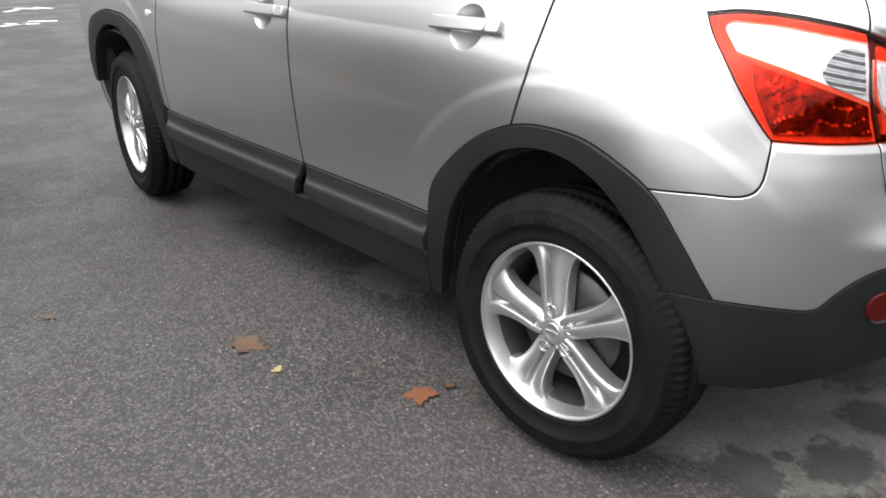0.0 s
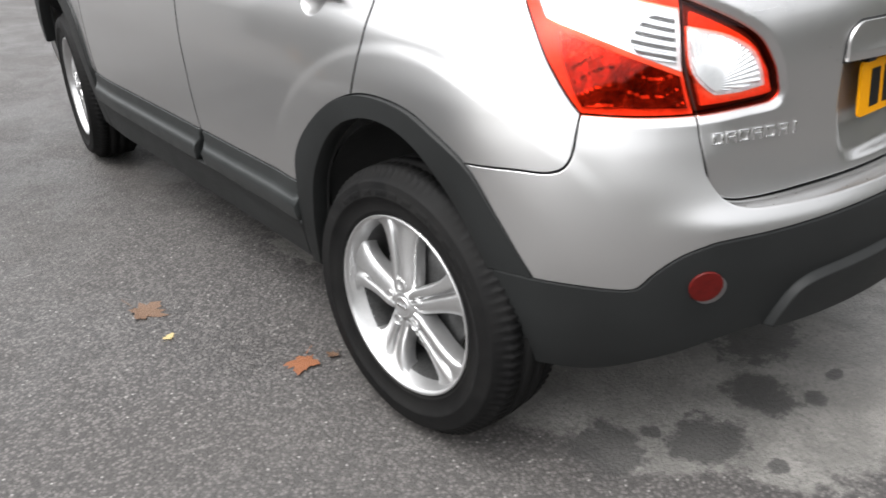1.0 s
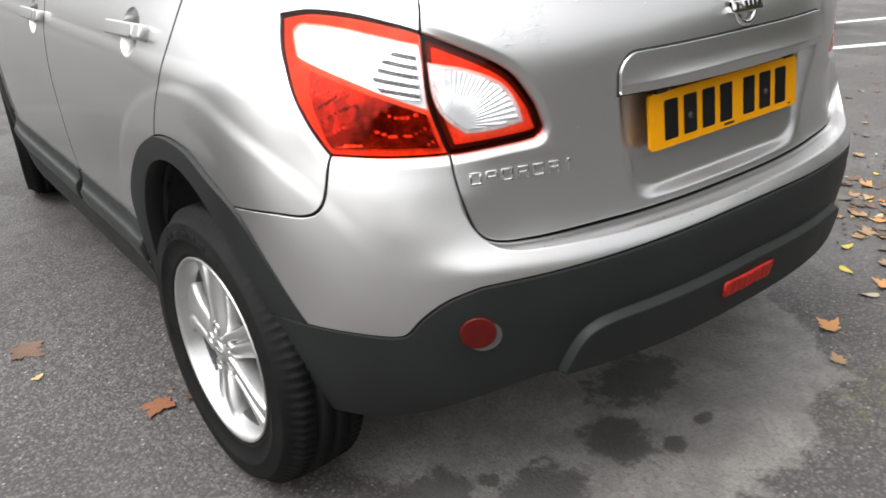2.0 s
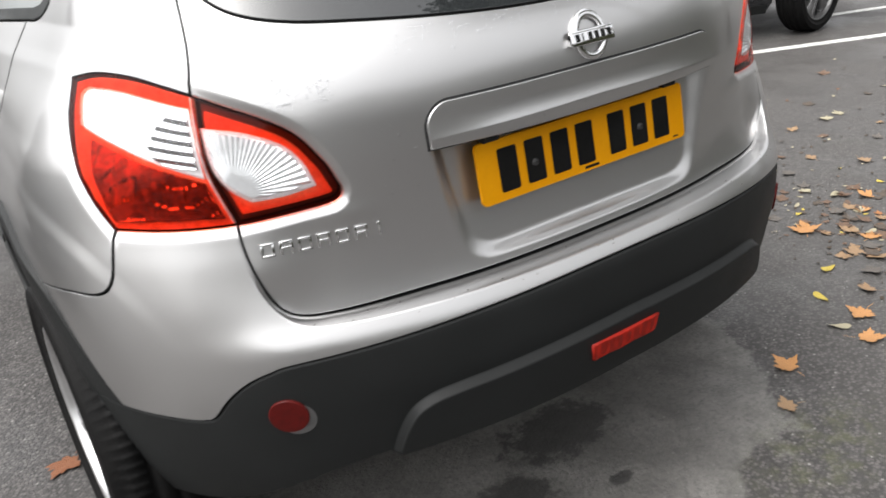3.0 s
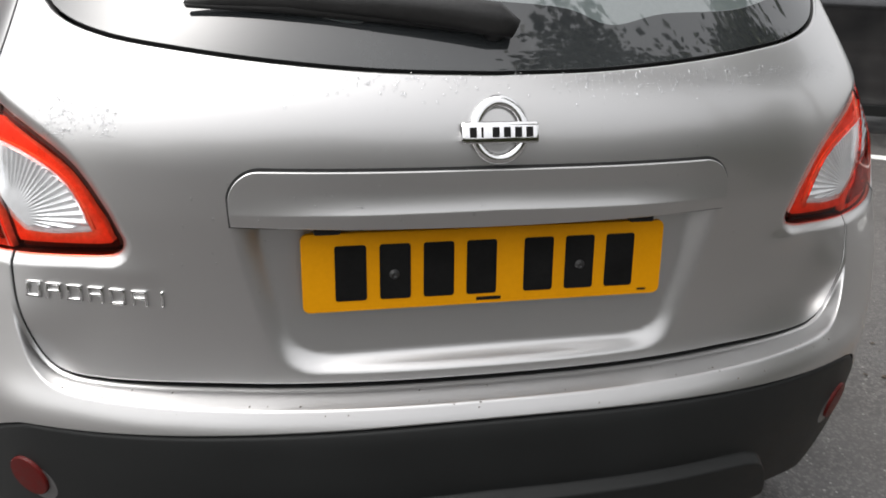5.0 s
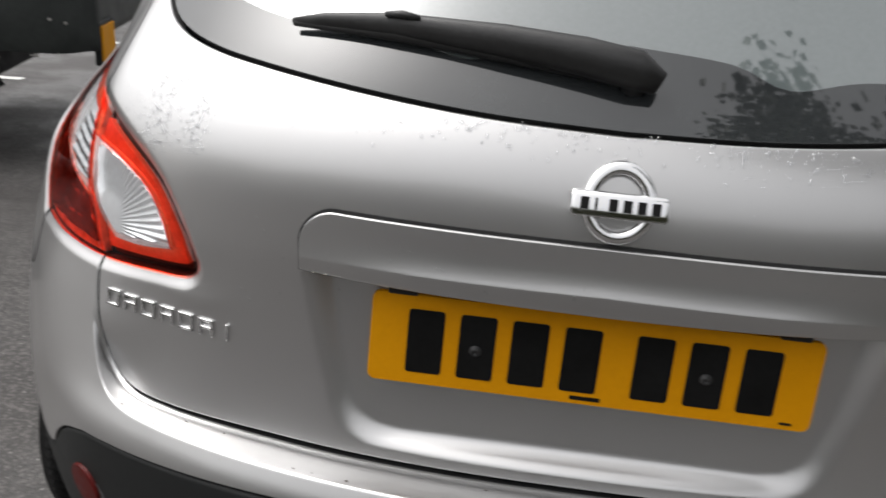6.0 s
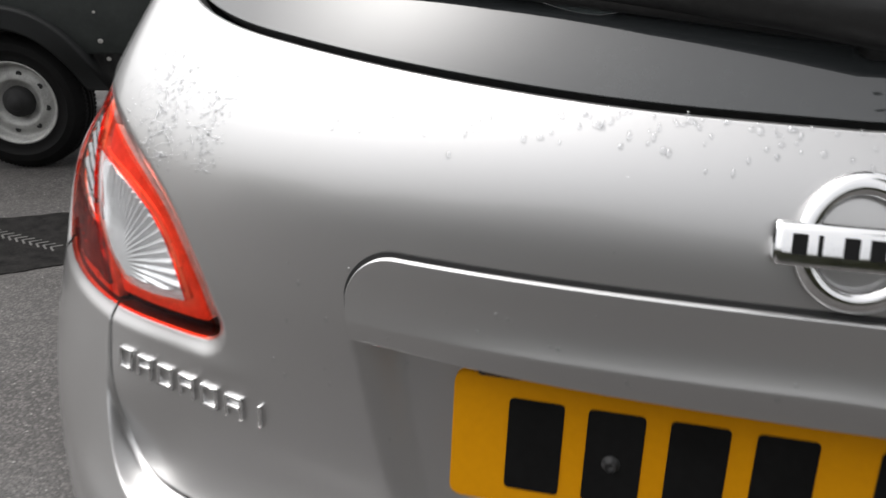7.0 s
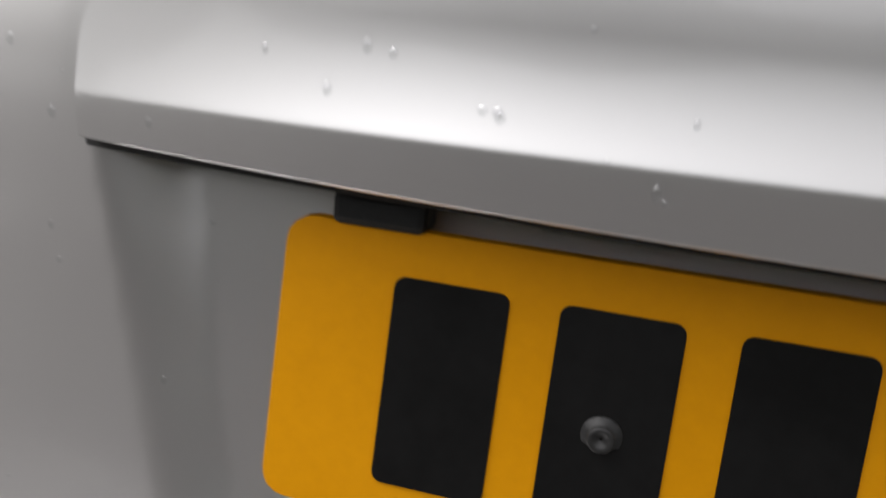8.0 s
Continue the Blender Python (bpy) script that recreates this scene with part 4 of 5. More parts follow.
def tail_lamps():
    """Both lamps on each side: dark bed, silver inner parts, red and clear lenses."""
    seam = smooth_line([(0.757, 1.072), (0.748, 1.035), (0.725, 0.962), (0.682, 0.868)])
    outer = chain([(u + 0.0028, z) for u, z in seam], cut(lamp_low, 0.6848, 0.9), lamp_front, cut(lamp_top, 0.7598, 1.1))
    inner = chain(cut(lamp_top, 0.0, 0.7545), cut(lamp_low, 0.0, 0.6795), [(u - 0.0025, z) for u, z in seam[::-1]])
    clear_outer = chain(smooth_line([(0.760, 1.055), (0.865, 1.069), (0.967, 1.079), (1.070, 1.083)]), smooth_line([(1.070, 1.083), (1.090, 1.071), (1.040, 1.030)]),
                        smooth_line([(1.040, 1.030), (0.905, 1.000), (0.80, 0.970), (0.725, 0.946)]), smooth_line([(0.725, 0.946), (0.760, 1.055)]))
    clear_inner = chain(smooth_line([(0.738, 1.026), (0.664, 1.012), (0.600, 0.986), (0.566, 0.952), (0.546, 0.912)]), smooth_line([(0.546, 0.912), (0.600, 0.903), (0.652, 0.901)]),
                        smooth_line([(0.652, 0.901), (0.676, 0.916), (0.703, 0.940), (0.722, 0.975), (0.738, 1.026)]))

    def facets(u, z):
        s = np.abs(u)
        return -0.012 + 0.0008 * np.sin(z * 150.0 + 9 * s) * ease(1.0, 0.93, z)

    def shelves(u, z):
        s = np.abs(u)
        down = (z + 0.20 * (s - 0.7)) * 30.0 + 0.6 * np.sin(s * 27.0)
        j = np.floor(down)
        across = (s - 0.7) * 11.0 + 0.618 * j
        i = np.floor(across)
        one, two = np.sin(i * 12.9898 + j * 78.233) * 43758.5453 % 1.0, np.sin(i * 39.346 + j * 11.135) * 24634.6345 % 1.0
        return -0.0080 + 0.0080 * (one - 0.5) * (across - i - 0.5) + 0.0070 * (two - 0.25) * (down - j - 0.5)

    def flat(u, z):
        return -0.0100 + 0.0 * np.abs(u)

    def ribs(u, z):
        s = np.abs(u)
        r, fan = np.hypot(z - 0.918, s - 0.676), np.arctan2(z - 0.918, 0.676 - s)
        return -0.0048 - 0.0032 * ease(0.020, 0.075, r) + 0.0019 * np.sin(fan * 58.0) * ease(0.018, 0.07, r)

    def slats(u, z):
        s = np.abs(u)
        r = np.hypot((z - 1.005) * 1.1, s - 0.79)
        return -0.0048 - 0.0032 * ease(0.070, 0.020, r) + 0.0019 * np.sin(z * 420.0 - s * 66.0)

    oval = chain(smooth_line([(0.842, 1.000), (0.832, 1.030), (0.802, 1.046), (0.764, 1.040)], 0.006), smooth_line([(0.764, 1.040), (0.739, 0.962)], 0.006),
                 smooth_line([(0.739, 0.962), (0.780, 0.967), (0.820, 0.979), (0.842, 1.000)], 0.006))
    fan_area = within(clear_inner, 0.006)

    for side in (1, -1):
        def way(o):
            return o if side > 0 else flip(o)
        lamp = new("tail_lamp")
        lamp.parent = car
        lamp["label"] = "red and clear rear lamp split by the tailgate seam"
        low_red = chain(smooth_line([(0.726, 0.938), (0.80, 0.962), (0.905, 0.992), (0.998, 1.012)]), smooth_line([(0.998, 1.012), (0.900, 0.882)]),
                        smooth_line([(0.900, 0.882), (0.700, 0.880)]), smooth_line([(0.700, 0.880), (0.726, 0.938)]))
        panel("lamp_facets", way(low_red), LAMP_INSIDE, lamp, "shiny stepped facets behind the red lens", step=0.004, gap=0.0, shape=shelves, rim=0.006, bend=0.001)
        for outline, window, shape in ((outer, clear_outer, slats), (inner, clear_inner, ribs)):
            panel("lamp_tray", way(outline), LAMP_TRAY, lamp, "dark tray of the lamp", step=0.02, gap=0.003, lift=-0.024, rim=0.02, bend=0.001)
            inner_edge = within(outline, 0.0015 if shape is slats else 0.0135)
            panel("lamp_bed", way(ring_of(inner_edge, within(window, 0.0005))), FLAT_SILVER, lamp, "bright band behind the red lens", step=0.008, gap=0.0, shape=facets, rim=0.010, bend=0.00005)
            panel("lamp_bowl", way(window), LAMP_BOWL, lamp, "bright silvered lamp bowl", step=0.008, gap=0.0, shape=flat, rim=0.008, bend=0.001)
            panel("reflector", way(oval if shape is slats else fan_area), SLATTED if shape is slats else REFLECTOR, lamp, "silver ribbed reflector", step=0.0017, gap=0.0, shape=shape, rim=0.006, bend=0.0008)
            panel("red_lens", way(ring_of(outline, window)), RED_LENS, lamp, "glossy red plastic lens", step=0.012, gap=0.0, lift=-0.003, rim=0.002, bend=0.00005)
            panel("clear_lens", way(window), CLEAR_LENS, lamp, "clear plastic lens", step=0.012, gap=0.0005, lift=-0.0035, rim=0.003, bend=0.001)


def ring_of(outline, window, slit=0.0002):
    """An outline with a window left open, joined by a slit."""
    o, w = np.asarray(outline, float), np.asarray(window, float)

    def area(q):
        return np.sum(q[:, 0] * np.roll(q[:, 1], -1) - np.roll(q[:, 0], -1) * q[:, 1])
    i, j = np.unravel_index(np.argmin(np.linalg.norm(o[:, None] - w[None], axis=2)), (len(o), len(w)))
    o, w = np.roll(o, -i, 0), np.roll(w, -j, 0)
    if area(o) < 0:
        o = np.roll(o[::-1], 1, 0)
    if area(w) > 0:
        w = np.roll(w[::-1], 1, 0)
    d = (o[1] - o[0]) / np.linalg.norm(o[1] - o[0]) * slit
    return [tuple(v) for v in o] + [tuple(o[0] - d)] + [tuple(w[0] - d)] + [tuple(v) for v in w[1:]] + [tuple(w[0])]


def within(outline, by):
    """An outline drawn in by a distance."""
    q = np.asarray(outline, float)
    if np.sum(q[:, 0] * np.roll(q[:, 1], -1) - np.roll(q[:, 0], -1) * q[:, 1]) < 0:
        q = q[::-1]
    drawn = shrink(q, by)
    return [tuple(v) for v in drawn[off_edge(drawn, q) > 0.9 * by]]


tail_lamps()


def plate_point(x, h, off=0.0):
    """A point of the number plate: x across, h up from its lower edge."""
    return (x, 0.0875 + 0.13 * h - off, 0.808 + h * 0.99)


def bar_on(name, centre, width, height, mat, parent, proud, thick=0.0008, radius=0.003, label=""):
    """A rounded bar lying on the number plate."""
    corners = []
    for sx, sz, a0 in ((1, -1, -90), (1, 1, 0), (-1, 1, 90), (-1, -1, 180)):
        for a in np.linspace(a0, a0 + 90, 5):
            corners.append((centre[0] + sx * (width / 2 - radius) + radius * math.cos(radians(a)), centre[1] + sz * (height / 2 - radius) + radius * math.sin(radians(a))))
    n = len(corners)
    verts = [plate_point(x, h, proud) for x, h in corners] + [plate_point(x, h, proud - thick) for x, h in corners]
    faces = [tuple(range(n))] + [((i + 1) % n, i, n + i, n + (i + 1) % n) for i in range(n)]
    return mesh_part(name, verts, faces, mat, parent, label, smooth=False)


def number_plate():
    plate = bar_on("number_plate", (0.0, 0.0555), 0.520, 0.111, YELLOW, car, 0.004, 0.006, 0.010, "yellow number plate with black bars")
    x = -0.219
    for i in range(7):
        x += 0.022 if i == 4 else 0.0
        bar_on("bar", (x + 0.025, 0.0545), 0.043, 0.079, BLACK_INK, plate, 0.0048, 0.0009, 0.004, "black bar")
        x += 0.061
    bar_on("maker_mark", (0.0, 0.0075), 0.036, 0.005, BLACK_INK, plate, 0.0046, 0.0008, 0.001, "small black bar")
    bar_on("maker_mark", (0.232, 0.0075), 0.014, 0.003, BLACK_INK, plate, 0.0046, 0.0008, 0.001, "small black bar")
    for sx in (-0.134, 0.134):
        p = plate_point(sx, 0.050, 0.004)
        v, f = lathe([(0.0, 0.0075), (0.0012, 0.0072), (0.0014, 0.0052), (0.0042, 0.0050), (0.0050, 0.0040), (0.0042, 0.0028), (0.0030, 0.0005)], 24)
        mesh_part("screw", [(p[0] - c, p[1] + a, p[2] + b) for a, b, c in v], f, WIPER, plate, "small black plate screw")
    for sx in (-0.224, 0.224):
        soft_box("plate_bracket", (sx - 0.018, 0.094, 0.917), (sx + 0.018, 0.112, 0.930), CLADDING, car, "black plate bracket under the strip", 0.003)
    for sx in (-0.115, 0.115):
        soft_box("plate_lamp", (sx - 0.060, 0.093, 0.928), (sx + 0.060, 0.108, 0.936), CLADDING, car, "black plate lamp under the strip", 0.003)
        soft_box("plate_lamp_lens", (sx - 0.050, 0.0925, 0.9260), (sx + 0.050, 0.100, 0.9285), CLEAR_LENS, car, "clear plate lamp lens", 0.001)


number_plate()


def on_skin(u, z, off=0.0):
    p, n = skin(np.array(u), np.array(z)), skin_normal(np.array(u), np.array(z))
    return p + n * off, n


def emblem():
    """A chrome ring with a bar across it."""
    n, m, verts, faces = 64, 10, [], []
    for i in range(n):
        t = 2 * math.pi * i / n
        for j in range(m):
            a = 2 * math.pi * j / m
            r = 0.0352 + 0.0075 * math.cos(a)
            p, q = on_skin(r * math.cos(t), 1.0585 + r * math.sin(t), 0.004 + 0.0055 * math.sin(a))
            verts.append(p)
    for i in range(n):
        for j in range(m):
            k, l = (i + 1) % n, (j + 1) % m
            faces.append((i * m + j, k * m + j, k * m + l, i * m + l))
    ring = mesh_part("emblem", verts, faces, CHROME, car, "chrome ring emblem with a cross bar")
    y = float(on_skin(0.0, 1.0585)[0][1])
    edge = [(0.001, -0.0130), (0.0100, -0.0130), (0.0145, -0.0126), (0.0166, -0.0115), (0.0168, -0.0100), (0.0136, -0.0010), (0.0098, 0.0092), (0.0070, 0.0130), (0.001, 0.0130)]
    ends = [(-0.0510, 0.80), (-0.0500, 0.97), (-0.0470, 1.0), (0.0470, 1.0), (0.0500, 0.97), (0.0510, 0.80)]
    verts = [(x, y - out * k, 1.0585 + up * k) for x, k in ends for out, up in edge]
    m = len(edge)
    faces = [(i * m + j, (i + 1) * m + j, (i + 1) * m + j + 1, i * m + j + 1) for i in range(len(ends) - 1) for j in range(m - 1)]
    faces += [tuple(range(m))[::-1], tuple(range((len(ends) - 1) * m, len(ends) * m))]
    mesh_part("cross_bar", verts, faces, CHROME, ring, "chrome bar")
    for k in range(6):
        half = 0.0014 if k == 1 else 0.0046
        m = Matrix.Translation((-0.0370 + 0.0150 * k - (0.003 if k == 1 else 0.0), y - 0.0127, 1.0602)) @ Matrix.Rotation(radians(-20), 4, "X")
        soft_box("dark_inlay", (-half, -0.0007, -0.0066), (half, 0.0010, 0.0066), BLACK_INK, ring, "dark inlay bar", 0.0004, m)


emblem()


def name_badge():
    """Seven small chrome shapes in a row under the left lamp."""
    for i, u in enumerate(np.linspace(-0.640, -0.450, 7)):
        p, n = on_skin(u, 0.8215)
        across = np.array(skin(np.array(u + 0.01), np.array(0.8215)) - p)
        across /= np.linalg.norm(across)
        up = np.cross(n, across)
        m = Matrix(((across[0], n[0], up[0], p[0]), (across[1], n[1], up[1], p[1]), (across[2], n[2], up[2], p[2]), (0, 0, 0, 1)))
        wide = 0.004 if i == 6 else 0.0112
        bm = bmesh.new()
        if i == 6:
            box(bm, (-0.0022, -0.001, -0.0115), (0.0022, 0.0035, 0.0115), m, 0.001)
        else:
            for lo, hi in (((-wide, -0.0115), (-wide + 0.0042, 0.0115)), ((wide - 0.0042, -0.0115), (wide, 0.0115)), ((-wide, 0.0078), (wide, 0.0115)),
                           ((-wide, -0.0115), (wide, -0.0078)) if i % 2 == 0 else ((-wide, -0.0018), (wide, 0.0018))):
                box(bm, (lo[0], -0.001, lo[1]), (hi[0], 0.0035, hi[1]), m, 0.001)
        part("badge_shape", bm, CHROME, car, "small chrome badge shape", True)


name_badge()


def bumper_lights():
    fog = chain(smooth_line([(-0.110, 0.477), (0.060, 0.477)]), smooth_line([(0.060, 0.477), (0.065, 0.514)]), smooth_line([(0.065, 0.514), (-0.114, 0.514)]), smooth_line([(-0.114, 0.514), (-0.110, 0.477)]))
    panel("fog_lamp", fog, RED_MARKER, car, "red rear fog lamp", step=0.008, gap=0.0, lift=0.025, rim=0.016, bend=0.003,
          shape=lambda u, z: 0.0012 * np.sin(u * 500.0))
    for side in (1, -1):
        disc = [(side * 0.690 + 0.034 * math.cos(t), 0.541 + 0.034 * math.sin(t)) for t in np.linspace(0, 2 * math.pi, 40, endpoint=False)]
        cup = [(side * 0.679 + 0.035 * math.cos(t), 0.531 + 0.035 * math.sin(t)) for t in np.linspace(0, 2 * math.pi, 44, endpoint=False)]
        panel("reflector_cup", cup, DULL_ALLOY, car, "silver reflector surround", step=0.01, gap=0.0, lift=0.001, rim=0.006, bend=0.002)
        panel("rear_reflector", disc, RED_DISC, car, "round dark red reflector", step=0.01, gap=0.0, lift=0.006, rim=0.008, bend=0.002)


bumper_lights()


def door_handles():
    for side in (1, -1):
        for mid, high in ((1.772, 1.016), (2.672, 0.976)):
            def bar(u0, u1, tall, round_by):
                pts = []
                for cu, cz, a0 in ((u1 - round_by, tall - round_by, 0), (u0 + round_by, tall - round_by, 90), (u0 + round_by, round_by - tall, 180), (u1 - round_by, round_by - tall, 270)):
                    pts += [(cu + round_by * math.cos(radians(a)), cz + round_by * math.sin(radians(a))) for a in np.linspace(a0, a0 + 90, 6)]
                line = [(mid + u, high + z - 0.02 * u) for u, z in pts]
                return line if side > 0 else flip(line)
            arm = panel("door_handle", bar(-0.076, 0.110, 0.0165, 0.009), SILVER, car, "silver grab handle", step=0.012, gap=0.0, lift=0.024, rim=0.012, bend=0.005)
            panel("lock_cap", bar(-0.120, -0.079, 0.0165, 0.007), SILVER, arm, "silver lock cap", step=0.012, gap=0.0, lift=0.024, rim=0.026, bend=0.005)
            panel("handle_mount", bar(0.078, 0.104, 0.013, 0.006), SILVER, arm, "", step=0.012, gap=0.0, lift=0.016, rim=0.020, bend=0.003)
        p, n = on_skin(side * 3.588, 0.885, 0.004)
        bm = bmesh.new()
        bmesh.ops.create_uvsphere(bm, u_segments=16, v_segments=10, radius=0.016)
        bmesh.ops.transform(bm, matrix=Matrix.Translation(p) @ Matrix.Diagonal((0.4, 1.3, 1, 1)), verts=bm.verts)
        part("side_indicator", bm, REFLECTOR, car, "small clear side indicator", True)


door_handles()


def rear_wiper():
    arm = new("rear_wiper")
    arm.parent = car
    arm["label"] = "black rear wiper parked across the window"

    def at(u, z, off):
        return on_skin(u, z, off)[0]
    top = [at(u, z, o) for u, z, o in ((0.034, 1.170, 0.014), (0.004, 1.178, 0.020), (-0.06, 1.186, 0.020), (-0.16, 1.194, 0.018), (-0.30, 1.200, 0.014), (-0.40, 1.198, 0.010), (-0.447, 1.194, 0.007))]
    tube("wiper_arm", top, [0.013, 0.022, 0.021, 0.018, 0.013, 0.008, 0.004], WIPER, arm, "", 14, 0.62)
    tube("wiper_boss", [at(0.006, 1.176, -0.004), at(0.006, 1.176, 0.016), at(0.004, 1.178, 0.022)], [0.016, 0.015, 0.010], WIPER, arm, "", 18)
    blade = [at(u, z, 0.006) for u, z in ((-0.01, 1.174), (-0.15, 1.187), (-0.30, 1.195), (-0.445, 1.193))]
    tube("wiper_blade", blade, [0.008, 0.010, 0.009, 0.004], WIPER, arm, "", 8, 0.8)
    for u, z in ((-0.03, 1.192), (-0.29, 1.207)):
        tube("blade_clip", [at(u - 0.022, z - 0.004, 0.026), at(u, z - 0.004, 0.029), at(u + 0.022, z - 0.004, 0.026)], [0.003, 0.0045, 0.003], WIPER, arm, "", 8)


rear_wiper()


def water_drops():
    """Rain beads on the tailgate, thickest under the window."""
    rng = random.Random(5)
    verts, faces = [], []
    spots = [(rng.uniform(-0.66, 0.62), 1.126 - abs(rng.gauss(0.008, 0.012)), rng.uniform(0.0010, 0.0027)) for _ in range(360)]
    spots += [(rng.gauss(-0.605, 0.018), rng.uniform(1.035, 1.13), rng.uniform(0.0008, 0.0021)) for _ in range(330)]
    spots += [(rng.gauss(-0.535, 0.013), rng.uniform(1.04, 1.11), rng.uniform(0.0008, 0.0019)) for _ in range(200)]
    spots += [(rng.gauss(-0.66, 0.015), rng.uniform(1.05, 1.12), rng.uniform(0.0007, 0.0014)) for _ in range(60)]
    spots += [(rng.uniform(0.10, 0.66), rng.triangular(1.085, 1.128, 1.120), rng.uniform(0.0006, 0.0014)) for _ in range(300)]
    spots += [(rng.uniform(-0.5, 0.5), rng.uniform(0.72, 1.06), rng.uniform(0.0006, 0.0013)) for _ in range(60)]
    spots += [(rng.uniform(-0.45, -0.02), rng.uniform(0.83, 1.0), rng.uniform(0.0014, 0.0022)) for _ in range(30)]
    for u, z, r in spots:
        if not 0.72 < z < 1.15:
            continue
        shape = strip_shape(np.array(u), np.array(z)) if abs(u) < 0.35 and 0.936 < z < 1.008 else crown(np.array(u), np.array(z))
        c, n = on_skin(u, z, float(shape))
        n = Vector(n)
        a = n.cross(Vector((0, 0, 1))).normalized()
        b = a.cross(n) * rng.uniform(-1.8, -1.0)
        a = a * rng.uniform(0.8, 1.3)
        k = len(verts)
        for ring, (out, high) in enumerate(((1.0, -0.05), (0.82, 0.22), (0.45, 0.38))):
            for j in range(8):
                t = 2 * math.pi * j / 8
                verts.append(Vector(c) + (a * math.cos(t) + b * math.sin(t)) * r * out + n * r * high)
        verts.append(Vector(c) + n * r * 0.43)
        for ring in range(2):
            for j in range(8):
                i = (j + 1) % 8
                faces.append((k + ring * 8 + j, k + ring * 8 + i, k + ring * 8 + 8 + i, k + ring * 8 + 8 + j))
        faces += [(k + 16 + j, k + 16 + (j + 1) % 8, k + 24) for j in range(8)]
    tagged(mesh_part("rain_beading", verts, faces, DROP, car, "clear rain beads"), kind="stuff")


water_drops()


def grit():
    """Dark specks lying on the bumper's ledge and edge."""
    rng = random.Random(31)
    verts, faces = [], []
    for _ in range(34):
        u, z = rng.uniform(-0.62, 0.62), rng.choice((0.6965, 0.693, 0.690, 0.684, 0.675))
        c, r, k = bumper_skin(np.array(u), np.array(z)), rng.uniform(0.0008, 0.0019), len(verts)
        for dx, dy, dz in ((0, 0, 0.9), (1.3, 0, 0.2), (0, 1, 0.2), (-1, 0, 0.2), (0, -1.2, 0.2)):
            verts.append((c[0] + dx * r * rng.uniform(0.7, 1.4), c[1] + dy * r, c[2] + dz * r))
        faces += [(k, k + 1, k + 2), (k, k + 2, k + 3), (k, k + 3, k + 4), (k, k + 4, k + 1)]
    tagged(mesh_part("grit", verts, faces, BARK, car, "dark specks of dirt", smooth=False), kind="stuff")


grit()


